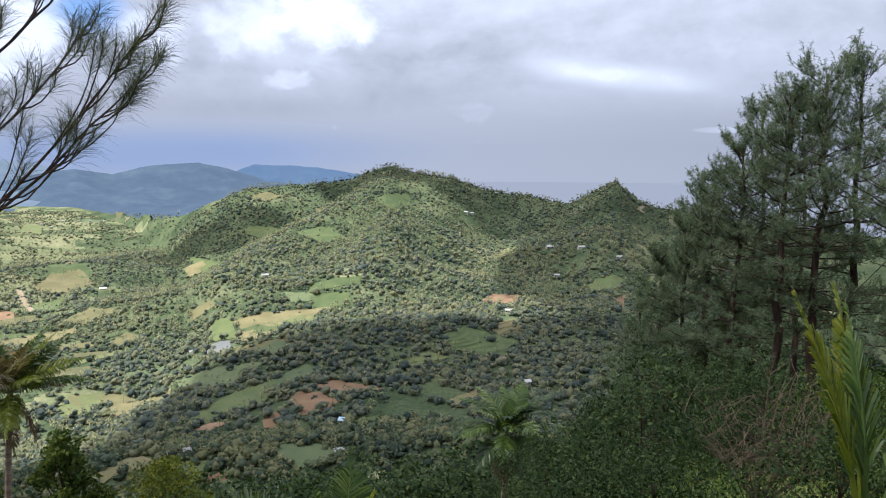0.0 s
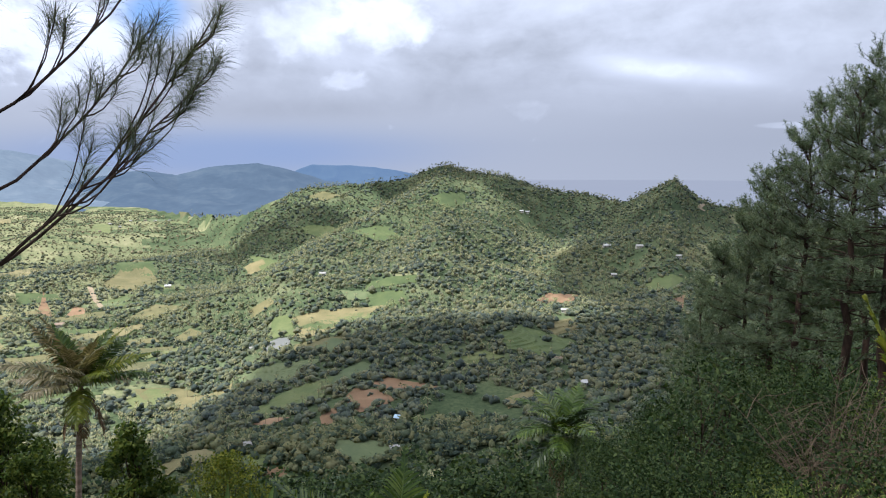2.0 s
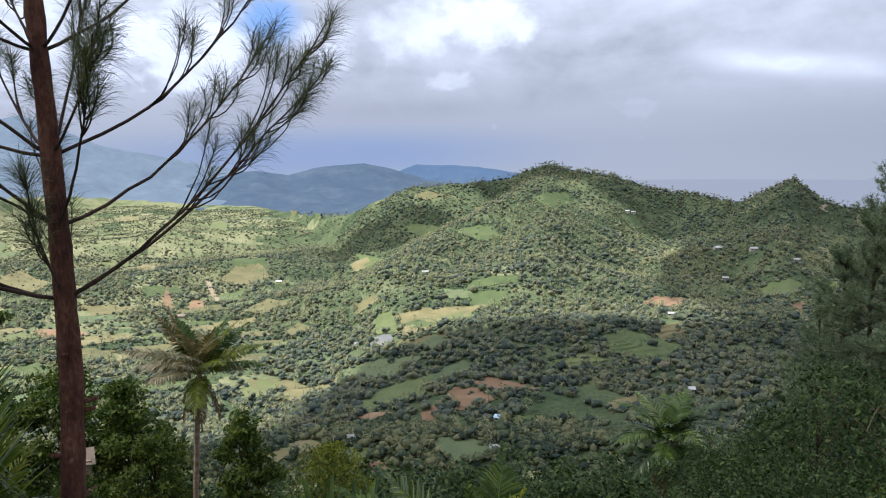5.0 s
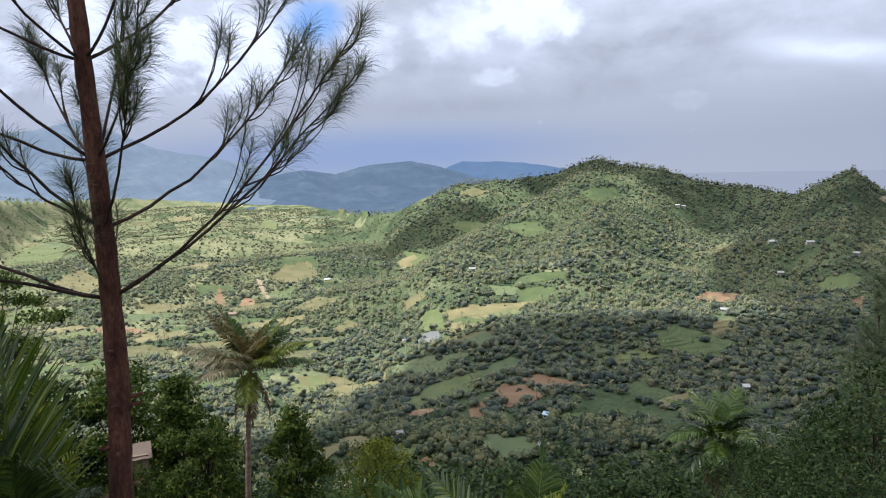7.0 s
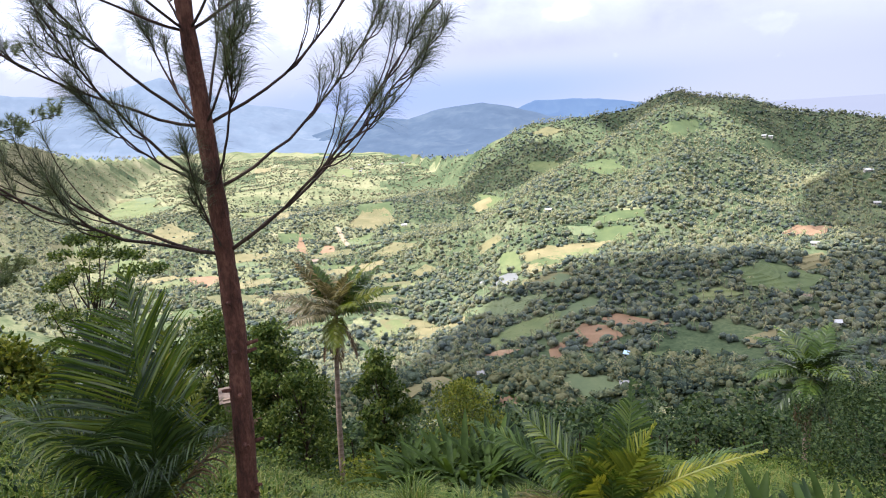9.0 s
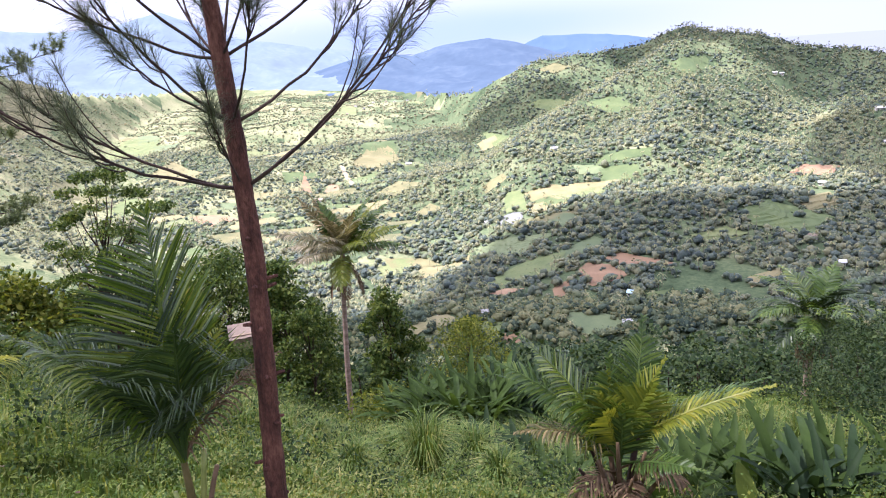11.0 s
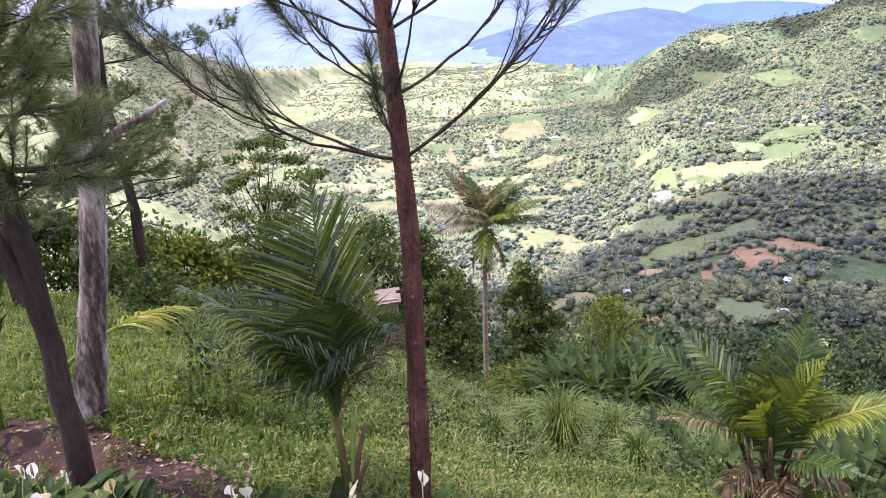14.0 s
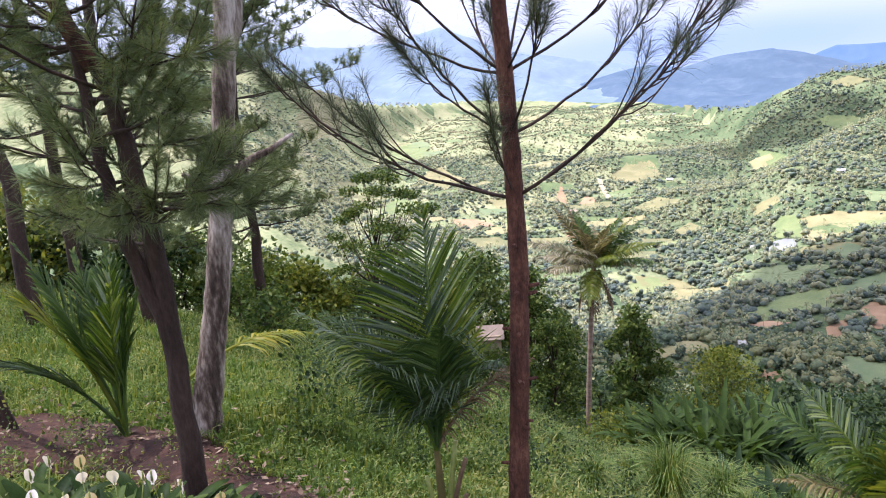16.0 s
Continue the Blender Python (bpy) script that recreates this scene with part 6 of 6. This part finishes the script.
def leafy_woods(name, label, az0, az1, r0, r1, n, cards, leaf, mat, seed, hmin=3.0, hmax=7.0):
    r = np.random.default_rng(seed)
    az = r.uniform(az0, az1, n)
    d = np.sqrt(r.uniform(r0 ** 2, r1 ** 2, n))
    x, y = d * np.sin(np.radians(az)), d * np.cos(np.radians(az))
    ok = free_of_fields(x, y, 0.98)
    x, y = x[ok], y[ok]
    n = len(x)
    z = ground_z(x, y)
    p = Pile()
    stems = Pile()
    for i in range(n):
        h = r.uniform(hmin, hmax)
        w = h * r.uniform(0.34, 0.5)
        k = 7
        c = np.column_stack([r.normal(0, w * 0.5, k), r.normal(0, w * 0.5, k), h * np.concatenate([[0.1, 0.2], r.uniform(0.15, 0.92, k - 2)])])
        m = int(cards / k)
        u = unit(r.normal(0, 1, (k, m, 3)))
        u[:, :, 2] = np.abs(u[:, :, 2]) * 0.9 - 0.2
        q = (c[:, None] + u * w * 0.5 * r.uniform(0.6, 1.1, (k, m, 1))).reshape(-1, 3) + [x[i], y[i], z[i]]
        leaves(p, q, leaf * (0.7 + 0.1 * h), r, up=0.9, aspect=0.75)
        tube(stems, np.array([[x[i], y[i], z[i] - 0.5], [x[i], y[i], z[i] + h * 0.45]]), [0.035 * h * 0.5, 0.02 * h * 0.5], 4)
    tagged(p.make(name, mat), label, "woods", kind="stuff")
    tagged(stems.make("tree_stems", M_DARKBARK), "dark stems of the hillside woods", "woods", kind="stuff")


leafy_woods("hillside_woods", "dense dark woods below the meadow", -44, 34, 100, 200, 420, 220, 0.5, M_LEAFDARK, 801, 4, 8)
# the scrub's shade is put in through the dark leaf colour
leafy_woods("hillside_scrub", "mixed green scrub and trees below the meadow", -62, 36, 46, 112, 420, 290, 0.34, M_LEAFDARK, 802, 3, 6.5)
leafy_woods("hillside_thicket", "dark green thicket under the pines", 10, 38, 36, 70, 110, 330, 0.34, M_LEAFDARK, 803, 1.6, 3.2)

# ---- weeds and low shrubs of the meadow ----


def weed_patch(name, label, az0, az1, r0, r1, n, cards, leaf, mat, seed, h0, h1):
    r = np.random.default_rng(seed)
    az = r.uniform(az0, az1, n)
    d = r0 + (r1 - r0) * r.random(n) ** 1.3
    x, y = d * np.sin(np.radians(az)), d * np.cos(np.radians(az))
    z = ground_z(x, y)
    p = Pile()
    for i in range(n):
        h = r.uniform(h0, h1)
        u = r.normal(0, 1, (cards, 3)) * [0.3, 0.3, 0.26]
        q = u * h + [x[i], y[i], z[i] + h * 0.45]
        q[:, 2] = np.maximum(q[:, 2], z[i] + 0.03)
        leaves(p, q, leaf * r.uniform(0.7, 1.3), r, up=0.7, aspect=r.uniform(0.35, 0.7))
    tagged(p.make(name, mat), label, "weeds", kind="stuff")


weed_patch("low_weeds", "low leafy weeds scattered through the meadow", -84, 18, 4.2, 30, 700, 110, 0.032, M_GRASS, 811, 0.12, 0.5)
weed_patch("pale_weeds", "pale green weeds scattered through the meadow", -84, 18, 4.2, 30, 420, 90, 0.03, M_LEAFLIGHT, 812, 0.12, 0.45)
weed_patch("bracken", "dark bracken in the hollows of the slope", -80, 18, 5.5, 24, 300, 170, 0.04, M_LEAF, 813, 0.2, 0.65)


weed_patch("dark_scrub", "dark leafy scrub in the hollow of the slope", -58, 16, 6.5, 20, 170, 170, 0.05, M_LEAFDARK, 815, 0.3, 0.8)
weed_patch("edge_scrub", "knee-high scrub along the brow of the slope", -60, 20, 24, 47, 300, 70, 0.17, M_LEAF, 814, 0.6, 1.5)


def tussock(az, d, seed, h, n=420):
    """A fountain of long arching grass."""
    r = np.random.default_rng(seed)
    at = on_land(az, d)
    ob = thing("grass_tussock", at, "tall arching tussock of green grass", "grass tussock", "tussocks on the slope")
    a = r.uniform(0, 6.28, n)
    out = r.uniform(0.15, 0.75, n)
    H = h * r.uniform(0.6, 1.1, n)
    b = np.stack([np.cos(a) * 0.1 * h * r.random(n), np.sin(a) * 0.1 * h * r.random(n), np.full(n, -0.05)], -1)
    dirn = np.stack([np.cos(a), np.sin(a), a * 0], -1)
    s = np.stack([-np.sin(a), np.cos(a), a * 0], -1) * 0.0045
    m = b + dirn * (out * H * 0.35)[:, None] + np.stack([a * 0, a * 0, H * 0.72], -1)
    t = b + dirn * (out * H)[:, None] + np.stack([a * 0, a * 0, H * (1 - 0.6 * out)], -1)
    V = np.stack([b - s, b + s, m + s, m - s, t], 1).reshape(-1, 3)
    k = (np.arange(n) * 5)[:, None]
    p = Pile()
    p.add(V, k + [0, 1, 2, 3])
    p.f3.append(k + [3, 2, 4])
    p.make("tuft", M_GRASS, ob)


for i, (az, d, h) in enumerate(((-27.0, 8.2, 1.5), (-22.5, 9.2, 1.0), (-19.0, 8.0, 0.9), (-30.0, 9.5, 0.8), (-15.5, 8.8, 1.0), (-17.0, 11, 1.1), (-24.0, 12, 1.1), (-12.0, 10, 1.0), (-28.5, 13, 1.0), (-33.5, 8.0, 0.7), (-36.0, 10.5, 0.8), (-20.5, 6.8, 0.7), (-13.5, 7.2, 0.7), (-5.5, 7.0, 0.8), (1.0, 10, 1.0), (5.0, 12, 1.1), (9.0, 10, 1.0))):
    tussock(az, d, 820 + i, h * (1.05 if i % 2 else 0.8), 520)

# bare twiggy shrub under the pines
r_ = np.random.default_rng(830)
at = on_land(24.4, 9.6)
dry = thing("dead_shrub", at, "leafless dry shrub of brown twigs", "shrub")
for k in range(42):
    p = Pile()
    line = bend((0, 0, -0.1), r_.uniform(0, 6.28), r_.uniform(1.1, 2.2), r_.uniform(50, 85), r_.uniform(20, 70), 9, 0.12, r_)
    tube(p, line, np.linspace(0.009, 0.002, 9), 4)
    for j in range(8):
        q, _ = along(line, [r_.uniform(0.3, 0.95)])
        tube(p, bend(q[0], r_.uniform(0, 6.28), r_.uniform(0.2, 0.6), 45, 20, 5, 0.15, r_), np.linspace(0.005, 0.002, 5), 3)
    p.make("twig", M_TWIG, dry)

# sagging wire past the pines
p = Pile()
a_, b_ = bearing(36, 16, -0.4), bearing(19, 33, -13.0)
tt = np.linspace(0, 1, 24)
tube(p, np.outer(1 - tt, a_) + np.outer(tt, b_) + np.stack([tt * 0, tt * 0, -1.2 * 4 * tt * (1 - tt) * 0.3], -1), np.full(24, 0.011), 5)
tagged(p.make("wire", M_DARKBARK, smooth=True), "thin dark wire slung from the pines", "wire")

# ---- grass ----


def grass(name, label, az0, az1, r0, r1, n, h, w, mat, seed, power=1.5, clump=0.0):
    r = np.random.default_rng(seed)
    az = r.uniform(az0, az1, n)
    d = r0 + (r1 - r0) * r.random(n) ** power
    x, y = d * np.sin(np.radians(az)), d * np.cos(np.radians(az))
    if clump:
        keep = fbm(x / clump, y / clump, seed, 3) > r.normal(0.47, 0.06, n)
        x, y, d = x[keep], y[keep], d[keep]
        n = len(x)
    # not on the path
    az = np.degrees(np.arctan2(x, y))
    pd = np.interp(az, [-88, -76, -70, -64, -58], [7.6, 7.4, 6.2, 4.9, 3.8])
    keep = ~((az < -57) & (np.abs(d - pd) < 0.8))
    x, y, d = x[keep], y[keep], d[keep]
    n = len(x)
    z = ground_z(x, y) - 0.02
    H = h * r.uniform(0.45, 1.25, n) * (0.6 + 0.9 * fbm(x / 2.2, y / 2.2, seed + 9, 3)) * (1 + d / 40)
    a = r.normal(0.6, 1.5, n)
    bendy = r.uniform(0.2, 0.85, n)
    dx, dy = np.cos(a) * bendy, np.sin(a) * bendy
    W = w * (1 + d / 12)
    s = np.stack([-np.sin(a), np.cos(a), a * 0], -1) * W[:, None]
    p0 = np.stack([x, y, z], -1)
    p1 = p0 + np.stack([dx * 0.35, dy * 0.35, np.full(n, 0.6)], -1) * H[:, None]
    p2 = p0 + np.stack([dx, dy, 0.95 - 0.45 * bendy], -1) * H[:, None]
    V = np.stack([p0 - s, p0 + s, p1 + s * 0.8, p1 - s * 0.8, p2], 1).reshape(-1, 3)
    b = (np.arange(n) * 5)[:, None]
    p = Pile()
    p.add(V, b + [0, 1, 2, 3])
    p.f3.append(b + [3, 2, 4])
    tagged(p.make(name, mat), label, "grass", kind="stuff")


grass("meadow_grass", "lush green meadow grass on the slope", -86, 36, 3.6, 38, 130000, 0.15, 0.0055, M_GRASS, 901)
grass("tall_grass", "taller clumps of yellowish grass", -48, 20, 5.5, 26, 26000, 0.36, 0.006, M_GRASS, 902, 1.2, 2.4)
grass("weeds", "broad-leaved weeds among the grass", -84, 20, 3.4, 30, 16000, 0.14, 0.006, M_LEAFLIGHT, 903, 1.4, 1.6)
